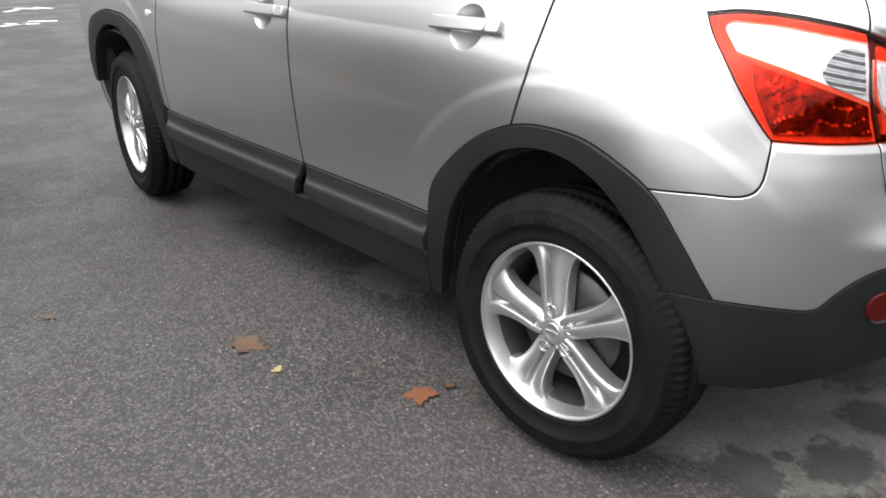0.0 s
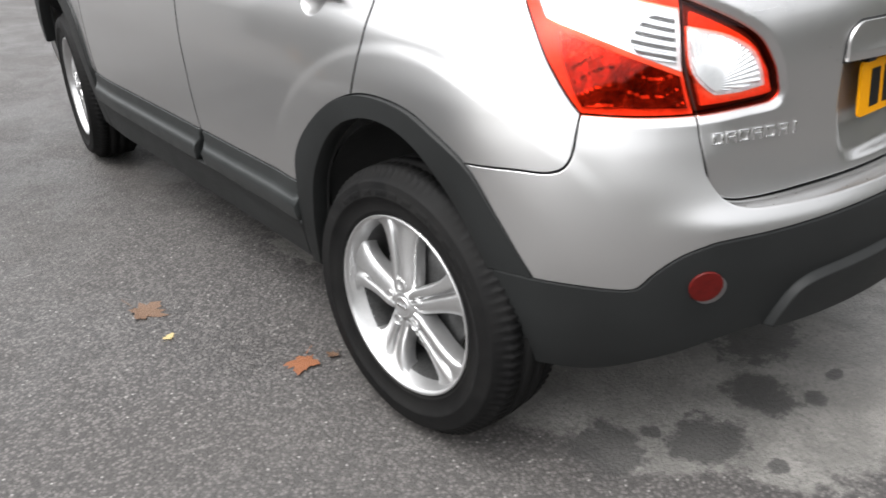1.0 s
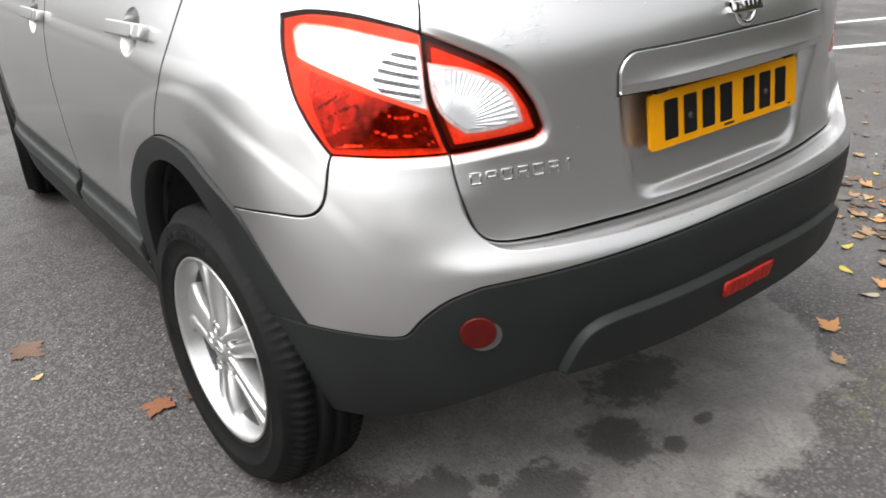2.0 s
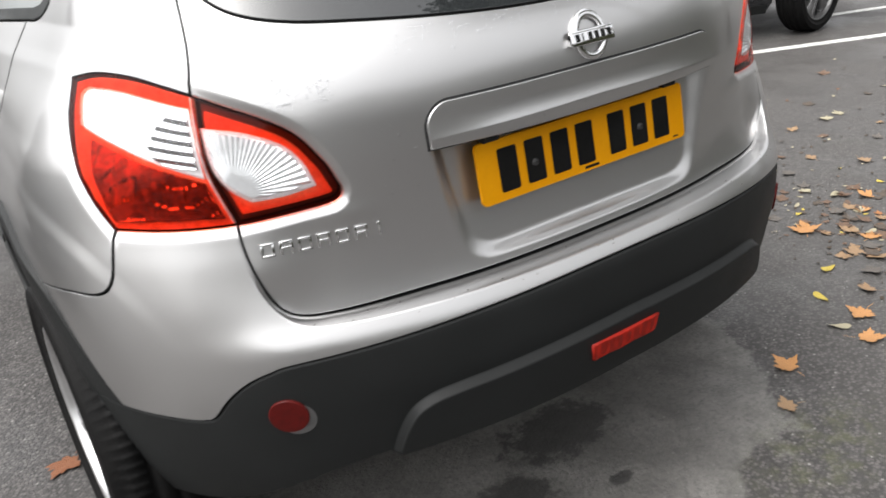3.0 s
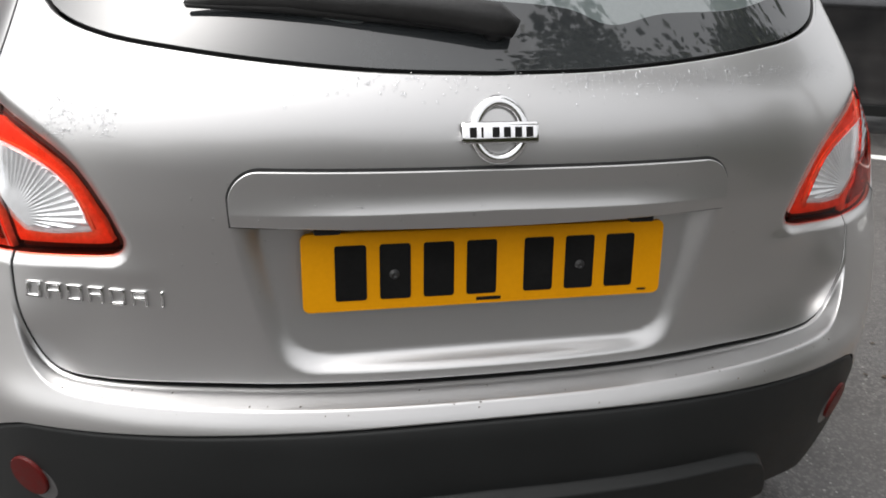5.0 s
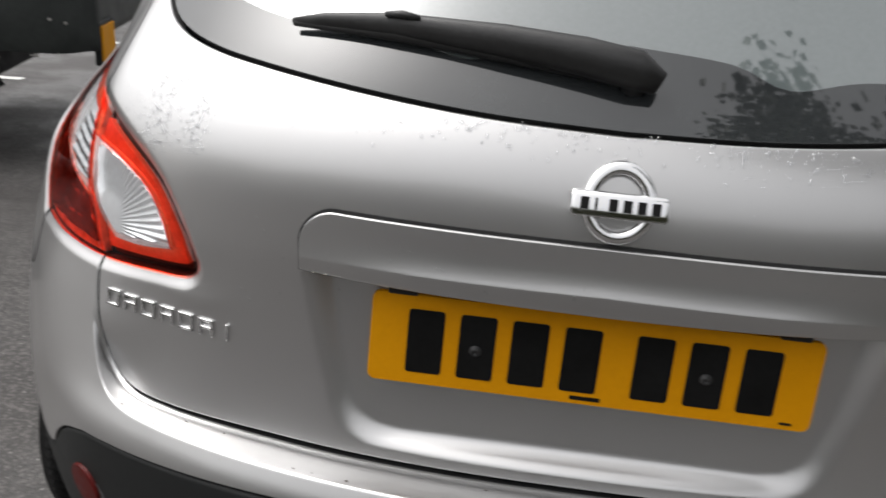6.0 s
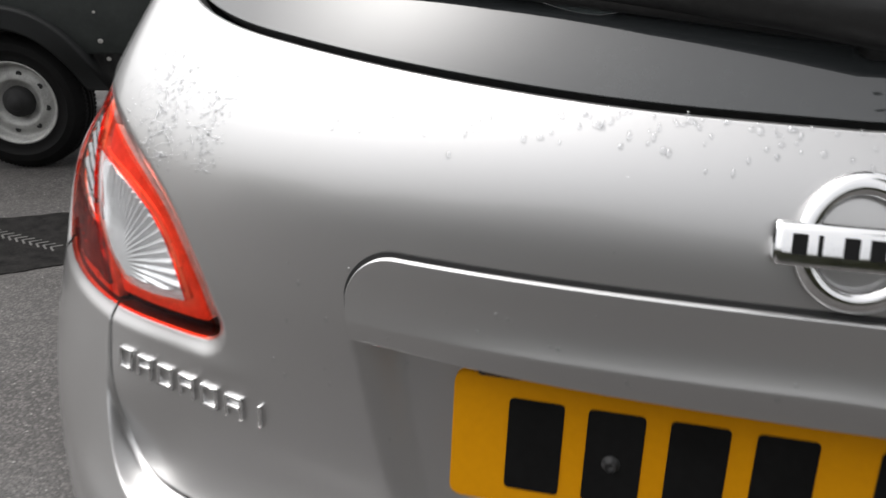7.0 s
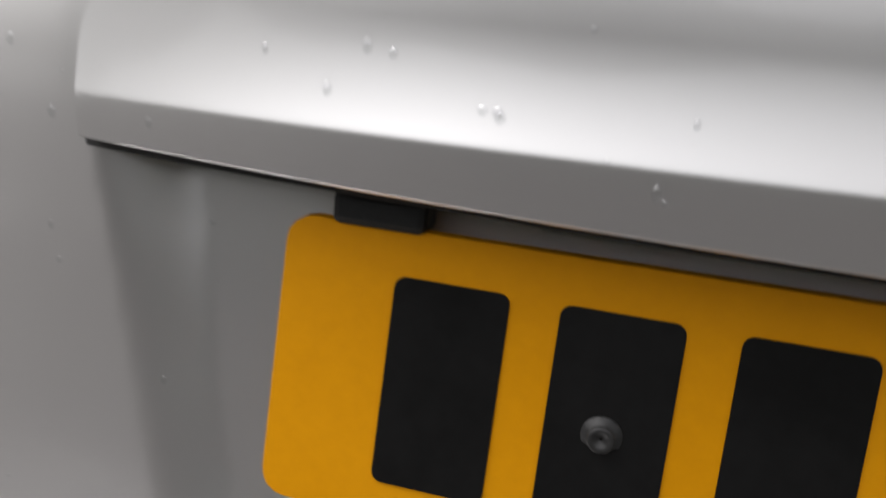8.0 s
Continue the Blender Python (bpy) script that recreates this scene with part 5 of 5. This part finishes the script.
# ---- the dark van beside ----
def van():
    root = thing("van", "dark muddy van with a flared arch and steel wheels", "van", pose(-3.245, 2.80, 0, 0, 0, 15))
    END, LONG = 1.05, 3.6

    def side_skin(u, z):
        u, z = np.broadcast_arrays(np.asarray(u, float), np.asarray(z, float))
        bow = 0.03 * ease(0.9, 1.9, z) ** 2 * 3 + 0.05 * ease(0.75, 0.45, z) ** 2
        round_end = 0.16 * ease(END - 0.22, END, u) ** 2 + 0.16 * ease(-LONG + 0.3, -LONG, u) ** 2
        return np.stack([u, 0.03 + bow + round_end, z], -1)

    def arch_at(c, r):
        return [(c + r * math.cos(t), 0.345 + r * math.sin(t)) for t in np.linspace(0.17 * math.pi, 0.83 * math.pi, 24)]
    hub_a, hub_b = 0.09, -2.55
    low = [(END, 0.60), (0.50, 0.60)], [(-0.40, 0.58), (hub_b + 0.48, 0.58)], [(hub_b - 0.46, 0.60), (-LONG, 0.60)]
    outline = chain(smooth_line(low[0]), arch_at(hub_a, 0.44), smooth_line(low[1]), arch_at(hub_b, 0.44), smooth_line(low[2]), smooth_line([(-LONG, 0.60), (-LONG, 1.95)]),
                    smooth_line([(-LONG, 1.95), (END, 1.95)]), smooth_line([(END, 1.95), (END, 0.60)]))
    panel("side_panel", outline, VAN_PAINT, root, "dark panelled van side", step=0.08, surf=side_skin, gap=0.0, rim=0.10)
    bm = bmesh.new()
    box(bm, (-LONG + 0.05, 0.30, 0.62), (END - 0.02, 1.85, 1.97), None, 0.06)
    part("body", bm, VAN_PAINT, root, "dark van body")
    for c in (hub_a, hub_b):
        a, b = arch_at(c, 0.485), arch_at(c, 0.375)
        panel("arch_flare", chain(a, [(c - 0.51, 0.42), (c - 0.385, 0.42)], b[::-1], [(c + 0.385, 0.42), (c + 0.51, 0.42)]), CLADDING, root, "black rubber arch flare", step=0.04, surf=side_skin,
              lift=0.055, gap=0.0, rim=0.09, bend=0.014)
    rng = random.Random(3)
    for _ in range(11):
        u, z, r = rng.uniform(0.45, 0.95), rng.uniform(0.56, 1.0), rng.uniform(0.004, 0.012)
        p = side_skin(u, z)
        bm = bmesh.new()
        bmesh.ops.create_icosphere(bm, subdivisions=2, radius=r)
        bmesh.ops.transform(bm, matrix=Matrix.Translation(p) @ Matrix.Diagonal((rng.uniform(0.8, 1.6), 0.25, 1, 1)), verts=bm.verts)
        part("mud_spot", bm, MUD_DOT, root, "pale dried mud spot")
    soft_box("number_plate", (END + 0.002, 0.24, 0.54), (END + 0.012, 0.52, 0.72), YELLOW, root, "square yellow plate", 0.003)
    soft_box("bracket", (END - 0.03, 0.22, 0.52), (END + 0.003, 0.54, 0.74), CLADDING, root, "", 0.006)
    soft_box("tail_light", (END - 0.005, 0.16, 1.20), (END + 0.02, 0.25, 1.42), RED_MARKER, root, "red tail light", 0.008)
    soft_box("chassis", (-LONG + 0.2, 0.40, 0.30), (0.30, 1.7, 0.54), DARK, root, "dark chassis", 0.02)
    first = None
    for c in (hub_a, hub_b):
        for y, turned in ((0.16, 90), (1.75, -90)) if c == hub_b else ((0.16, 90),):
            m = pose(c, y, 0.345, 0, 0, turned)
            if first is None:
                first = steel_wheel()
                first.parent = root
                first.matrix_basis = m
            else:
                copy_thing(first, m)
    return root


def steel_wheel():
    """A steel wheel with round holes and a dark hub; its outer face looks along -x."""
    root = new("wheel")
    root["label"] = "pale steel wheel with a black hub and tyre"
    tyre(root, 0.345, 0.205, 0.105)
    profile = [(0.090, 0.208), (0.098, 0.212), (0.100, 0.206), (0.088, 0.194), (0.066, 0.188), (0.050, 0.182), (0.046, 0.172), (0.056, 0.150), (0.070, 0.128), (0.066, 0.112), (0.040, 0.100), (0.036, 0.0005)]
    v, f = lathe(profile, 72)
    rim = mesh_part("rim", v, f, STEEL_WHEEL, root, "pale worn steel rim")
    for k in range(8):
        t = 2 * math.pi * k / 8 + 0.2
        v, f = lathe([(0.0605, 0.0145), (0.0622, 0.013), (0.0612, 0.0005)], 18)
        mesh_part("vent_hole", [(a, b + 0.147 * math.cos(t), c + 0.147 * math.sin(t)) for a, b, c in v], f, DARK, rim, "dark vent hole")
    v, f = lathe([(0.036, 0.080), (0.070, 0.076), (0.085, 0.066), (0.090, 0.046), (0.096, 0.040), (0.106, 0.032), (0.107, 0.0005)], 48)
    mesh_part("hub", v, f, DARK, root, "black greasy hub")
    return root


van()


# ---- the dark grey parked car ----
def parked_car():
    root = thing("parked_car", "dark grey parked car with silver alloy wheels", "car", pose(5.06, 2.77, 0, 0, 0, -20))
    back, ahead, base = 0.85, 3.45, 2.6

    def side_skin(u, z):
        u, z = np.broadcast_arrays(np.asarray(u, float), np.asarray(z, float))
        tuck = 0.05 * ease(0.45, 0.18, z) + 0.30 * ease(0.85, 1.45, z) + 0.012 * ease(0.62, 0.58, z)
        ends = 0.35 * ease(back - 0.45, back, u) ** 2 + 0.35 * ease(-ahead + 0.45, -ahead, u) ** 2
        return np.stack([u, 0.02 + tuck + ends, z], -1)

    def arch_at(c, r):
        return [(c + r * math.cos(t), 0.33 + r * math.sin(t)) for t in np.linspace(-0.05 * math.pi, 1.05 * math.pi, 26)]
    outline = chain(smooth_line([(back, 0.28), (0.40, 0.26)]), arch_at(0.0, 0.37), smooth_line([(-0.40, 0.22), (-base + 0.40, 0.22)]), arch_at(-base, 0.37), smooth_line([(-base - 0.40, 0.26), (-ahead, 0.30)]),
                    smooth_line([(-ahead, 0.30), (-ahead, 0.72)]), smooth_line([(-ahead, 0.72), (-2.6, 0.95), (-1.9, 1.00)]), smooth_line([(-1.9, 1.0), (-1.2, 1.40)]), smooth_line([(-1.2, 1.40), (0.2, 1.40)]),
                    smooth_line([(0.2, 1.40), (back - 0.1, 1.0)]), smooth_line([(back - 0.1, 1.0), (back, 0.28)]))
    panel("side_panel", outline, DARK_GREY_PAINT, root, "dark grey car side", step=0.06, surf=side_skin, gap=0.0, rim=0.08, bend=0.01)
    glass = [(-1.75, 1.0), (-1.15, 1.34), (0.15, 1.34), (0.55, 1.0)]
    panel("side_window", chain(*[smooth_line([a, b]) for a, b in zip(glass, glass[1:] + glass[:1])]), GLASS, root, "dark side windows", step=0.08, surf=side_skin, lift=0.003, gap=0.0)
    sill = [(-0.42, 0.20), (-base + 0.42, 0.20), (-base + 0.42, 0.27), (-0.42, 0.27)]
    panel("sill", chain(*[smooth_line([a, b]) for a, b in zip(sill, sill[1:] + sill[:1])]), CLADDING, root, "black sill", step=0.06, surf=side_skin, lift=0.012, gap=0.0)
    for u in (-0.55, -1.45):
        line = [(u, 0.30), (u + 0.004, 0.30), (u + 0.004, 1.0), (u, 1.0)]
        panel("door_gap", chain(*[smooth_line([a, b], 0.1) for a, b in zip(line, line[1:] + line[:1])]), DARK, root, "door gap", step=0.1, surf=side_skin, lift=0.002, gap=0.0, rim=0.001, bend=0.0003)
    bm = bmesh.new()
    box(bm, (-ahead + 0.4, 0.40, 0.24), (back - 0.4, 1.40, 0.98), None, 0.08)
    box(bm, (-1.3, 0.48, 0.9), (0.25, 1.32, 1.42), None, 0.10)
    part("body", bm, DARK_GREY_PAINT, root, "dark grey car body")
    first = None
    for c in (0.0, -base):
        for y, turned in ((0.125, 90), (1.66, -90)):
            m = pose(c, y, 0.345, 0, 0, turned + (26 if c == 0.0 else 0))
            if first is None:
                first = alloy_wheel(metal=DULL_ALLOY, lip=0.252)
                first["label"] = "five twin-spoke dull alloy wheel with a black tyre"
                first.parent = root
                first.matrix_basis = m
            else:
                copy_thing(first, m)


parked_car()


# ---- paint on the ground ----
def painted(name, corners, label, mat=WHITE_LINE, high=0.004):
    bm = bmesh.new()
    low = [bm.verts.new((x, y, 0.0)) for x, y in corners]
    top = [bm.verts.new((x, y, high)) for x, y in corners]
    bm.faces.new(top)
    for i in range(len(low)):
        j = (i + 1) % len(low)
        bm.faces.new((low[i], low[j], top[j], top[i]))
    bmesh.ops.recalc_face_normals(bm, faces=bm.faces)
    return tagged(part(name, bm, mat), label, "marking", "markings on the tarmac", "structure")


def stripe(a, b, wide):
    a, b = Vector(a), Vector(b)
    n = Vector((-(b - a).y, (b - a).x)).normalized() * wide / 2
    return [a - n, b - n, b + n, a + n]


painted("bay_line", stripe((1.3, 4.25), (6.4, 1.61), 0.09), "worn white bay line on the tarmac")
painted("bay_line", stripe((5.45, 3.22), (8.2, 2.0), 0.09), "worn white bay line on the tarmac")
painted("bay_line", stripe((-4.15, 5.00), (-3.88, 5.03), 0.09), "short white line on the tarmac")
painted("bay_line", stripe((-4.6, 6.6), (-3.9, 7.3), 0.09), "short white line on the tarmac")
for a, b in (((0.50, 10.45), (0.86, 10.62)), ((0.62, 10.70), (0.95, 10.45)), ((0.92, 10.78), (1.22, 10.62)), ((1.0, 12.0), (1.24, 12.22)), ((1.26, 12.45), (1.5, 12.15)), ((1.5, 12.4), (1.66, 12.1))):
    painted("painted_bar", stripe(a, b, 0.10), "faded white paint bar of unreadable road writing")
rag = random.Random(8)
ragged_edge = [(x + rag.uniform(-0.012, 0.012), y + rag.uniform(-0.012, 0.012)) for x, y in
               chain(*[smooth_line([a, b], 0.05) for a, b in zip(((-2.42, 2.47), (-2.15, 1.93), (-2.43, 1.72), (-3.0, 1.57), (-3.35, 2.05), (-2.85, 2.22)),
                                                                 ((-2.15, 1.93), (-2.43, 1.72), (-3.0, 1.57), (-3.35, 2.05), (-2.85, 2.22), (-2.42, 2.47)))])]
painted("tarmac_patch", ragged_edge, "darker square tarmac repair with tyre marks",
        plain("dark_tarmac", (0.004, 0.004, 0.004), (0.026, 0.025, 0.024), 0.95, scale=22.0, fine=190.0, bump=0.8, ior=1.15), 0.004)


for k in range(12):
    for way in (1, -1):
        x, y = -2.80 + 0.040 * k, 2.115 - 0.008 * k
        painted("tyre_mark", stripe((x, y), (x + 0.035, y + 0.030 * way), 0.008), "pale tyre print on the tarmac repair", MUD_PRINT, 0.0055)


# ---- fallen leaves ----
def leaf_mesh(seed, lobes, mat):
    rng = random.Random(seed)
    pts = []
    for k in range(lobes * 6):
        t = 2 * math.pi * (k + rng.uniform(-0.25, 0.25)) / (lobes * 6)
        r = (1.0, 0.74, 0.78, 0.50, 0.72, 0.80)[k % 6] * rng.uniform(0.86, 1.10) * (0.72 + 0.28 * math.cos(t))
        pts.append((r * math.cos(t), r * math.sin(t) * 0.95))
    if lobes == 1:
        pts = [(math.cos(t) * 1.0, math.sin(t) * 0.42 * (1 + 0.2 * math.cos(t))) for t in np.linspace(0, 2 * math.pi, 14, endpoint=False)]
    curl, twist = rng.uniform(0.12, 0.75), rng.uniform(-0.5, 0.5)

    def lift_of(x, y):
        return curl * (0.35 * x * x + 0.6 * y * y) + twist * x * y + 0.05
    verts = [(0, 0, lift_of(0, 0))] + [(x * 0.5, y * 0.5, lift_of(x * 0.5, y * 0.5)) for x, y in pts] + [(x, y, lift_of(x, y)) for x, y in pts]
    n = len(pts)
    faces = [(0, 1 + i, 1 + (i + 1) % n) for i in range(n)] + [(1 + i, 1 + n + i, 1 + n + (i + 1) % n, 1 + (i + 1) % n) for i in range(n)]
    k = len(verts)
    verts += [(-0.5, 0.02, 0.05), (-0.5, -0.02, 0.05), (-1.05, 0.10, 0.10), (-1.05, 0.125, 0.10)]
    faces.append((k, k + 1, k + 2, k + 3))
    data = bpy.data.meshes.new("leaf")
    data.from_pydata(verts, [], faces)
    data.polygons.foreach_set("use_smooth", [True] * len(data.polygons))
    data.materials.append(mat)
    return data


def fallen_leaves():
    rng = random.Random(11)
    maples = [leaf_mesh(i, 5, LEAVES[k]) for i, k in enumerate((0, 1, 2, 0, 4, 2, 5, 6, 4, 6, 6, 2, 7, 4, 9, 9))]
    smalls = [leaf_mesh(20 + i, n, LEAVES[k]) for i, (n, k) in enumerate(((3, 3), (1, 3), (1, 5), (5, 4), (3, 2), (1, 2), (5, 1), (5, 4), (3, 8)))]
    maple = [(1.63, 0.63, 0.085), (0.785, 0.13, 0.060), (1.206, 0.158, 0.062), (1.078, 0.072, 0.058), (1.595, 0.345, 0.075), (1.66, 0.40, 0.06), (1.743, 0.505, 0.06), (1.87, 0.658, 0.06),
             (2.99, 1.40, 0.06), (0.633, 0.026, 0.045), (1.406, 0.397, 0.035), (1.208, 0.30, 0.030), (1.08, 0.161, 0.035), (2.71, 1.41, 0.05), (3.79, 2.54, 0.07), (2.32, 1.20, 0.04),
             (1.867, 0.882, 0.05), (3.86, 1.97, 0.06), (2.03, 0.755, 0.036), (1.98, 0.60, 0.05), (2.05, 0.90, 0.045), (1.50, 0.28, 0.06), (1.36, 0.22, 0.05), (2.15, 0.75, 0.05),
             (-0.995, 1.174, 0.078), (-1.244, 1.558, 0.034), (-1.238, 1.770, 0.092), (-1.640, 2.376, 0.032), (-0.909, 1.144, 0.032)]
    spots = list(maple)
    dull = [maples[k] for k in (2, 4, 5, 6, 7, 8, 9, 11, 13, 14, 15)]
    while len(spots) < 295:
        near = rng.random()
        x, y = (rng.gauss(1.82, 0.17), rng.gauss(0.42, 0.20)) if near < 0.28 else (rng.gauss(2.15, 0.40), rng.gauss(0.45, 0.42)) if near < 0.64 else (rng.uniform(1.3, 5.5), rng.uniform(-2.0, 2.4))
        if x < 1.45 + 0.25 * abs(y - 0.3) or y > 0.55 * x - 0.05 + 0.25 * rng.random():
            continue
        spots.append((x, y, rng.choice((0.012, 0.016, 0.02, 0.026, 0.034, 0.045, 0.055))))
    for i, (x, y, r) in enumerate(spots):
        data = rng.choice(maples if rng.random() < 0.35 else dull) if r > 0.03 else rng.choice(smalls if rng.random() < 0.5 else smalls[2:6])
        if i == 24:
            data = maples[12]
        elif i in (26, 27, 28):
            data = maples[2]
        elif i < 4:
            data = maples[0]
        elif i in (10, 11):
            data = smalls[1]
        elif i in (12, 18):
            data = smalls[2]
        elif i == 25:
            data = smalls[8]
        ob = new("leaf", data)
        ob.matrix_world = pose(x, y, 0.002, rng.uniform(-9, 9), rng.uniform(-9, 9), rng.uniform(0, 360)) @ Matrix.Diagonal((r, r, r * rng.uniform(0.6, 1.2) * (0.45 if i in (24, 26) else 1.0), 1))
        tagged(ob, "dry curled autumn leaf lying on the damp tarmac", "leaf", "leaves on the tarmac")


fallen_leaves()


def leaf_litter():
    """Crumbs of leaves, too many and too small to count."""
    rng = random.Random(23)
    verts, faces = [], []
    while len(faces) < 620 * 5:
        x, y = (rng.gauss(1.9, 0.6), rng.gauss(0.55, 0.6)) if rng.random() < 0.5 else (rng.uniform(0.9, 6.0), rng.uniform(-1.5, 2.6))
        if x < 1.25 + 0.2 * abs(y) or y > 0.55 * x + 0.05 + 0.3 * rng.random():
            continue
        r, t, k = rng.uniform(0.004, 0.013), rng.uniform(0, 6.28), len(verts)
        verts.append((x, y, 0.003 + 0.3 * r))
        for j in range(5):
            a, q = t + j * 1.257, r * rng.uniform(0.5, 1.4)
            verts.append((x + q * math.cos(a), y + 0.7 * q * math.sin(a), 0.002 + r * rng.uniform(0, 0.6)))
        faces += [(k, k + 1 + j, k + 1 + (j + 1) % 5) for j in range(5)]
    tagged(mesh_part("leaf_litter", verts, faces, LITTER, smooth=False), "crumbs of brown and yellow leaves on the damp tarmac", "leaf litter", kind="stuff")


leaf_litter()


# ---- trees behind, seen in the rear window and the paint ----
def tree(x, y, high, wide, seed):
    rng = random.Random(seed)
    root = thing("tree", "tall leafy tree at the edge of the car park", "tree", pose(x, y, 0), "trees")
    trunk = [(0, 0, 0), (0.05, 0.02, high * 0.2), (-0.04, 0.06, high * 0.45), (0.05, 0.0, high * 0.8)]
    tube("trunk", trunk, [0.22, 0.17, 0.13, 0.04], BARK, root)
    tips = []
    for k in range(11):
        t, h = rng.uniform(0, 6.28), high * rng.uniform(0.60, 0.88)
        reach = wide * rng.uniform(0.55, 1.0)
        a = (0, 0, h * 0.9)
        b = (reach * 0.5 * math.cos(t), reach * 0.5 * math.sin(t), h)
        c = (reach * math.cos(t + 0.2), reach * math.sin(t + 0.2), h + rng.uniform(-0.3, 0.5))
        tube("limb", [a, b, c], [0.06, 0.04, 0.012], BARK, root, "", 6)
        tips += [b, c, tuple((p + q) / 2 for p, q in zip(b, c))]
    tips.append((0, 0, high * 0.9))
    verts, faces = [], []
    for c in tips:
        for _ in range(170):
            p = Vector(c) + Vector((rng.gauss(0, 0.42), rng.gauss(0, 0.42), rng.gauss(0, 0.34)))
            q = Euler((rng.uniform(0, 6.28), rng.uniform(0, 6.28), 0)).to_matrix()
            r, k = rng.uniform(0.09, 0.17), len(verts)
            verts += [p + q @ Vector(v) * r for v in ((-1, 0, 0), (0, -0.55, 0.1), (1, 0, 0), (0, 0.55, 0.1))]
            faces.append((k, k + 1, k + 2, k + 3))
    mesh_part("crown", verts, faces, TREE_LEAF, root, "green leaf crown", smooth=False)


for x, y, high, wide, seed in ((5.4, -3.5, 11.2, 2.3, 2), (6.9, -0.4, 7.6, 1.4, 4)):
    tree(x, y, high, wide, seed)


def hedge(name, a, b, high, count, label, seed):
    rng = random.Random(seed)
    verts, faces = [], []
    a, b = Vector(a), Vector(b)
    side = Vector((-(b - a).y, (b - a).x)).normalized()
    for _ in range(count):
        t = rng.random()
        flat = a + (b - a) * t + side * rng.gauss(0, 0.28)
        p = Vector((flat.x, flat.y, (high + 0.35 * math.sin(17 * t) + 0.2 * math.sin(41 * t)) * rng.random() ** 0.8))
        q = Euler((rng.uniform(0, 6.28), rng.uniform(0, 6.28), 0)).to_matrix()
        r, k = rng.uniform(0.07, 0.14), len(verts)
        verts += [p + q @ Vector(v) * r for v in ((-1, 0, 0), (0, -0.6, 0.1), (1, 0, 0), (0, 0.6, 0.1))]
        faces.append((k, k + 1, k + 2, k + 3))
    tagged(mesh_part(name, verts, faces, TREE_LEAF, smooth=False), label, "hedge", kind="stuff")


# out of view: added so the tailgate mirrors a dark low band
hedge("hedge", (-15, -7.6), (12, -7.0), 2.6, 26000, "unseen dark green hedge added to darken the tailgate's reflections", 9)
# presumed from mirrored foliage; added out of view to darken the tailgate's right
hedge("bushes", (4.5, -1.0), (6.8, -6.2), 2.2, 9000, "tall dark green bushes, presumed and unseen, added to darken the paint's reflections", 10)
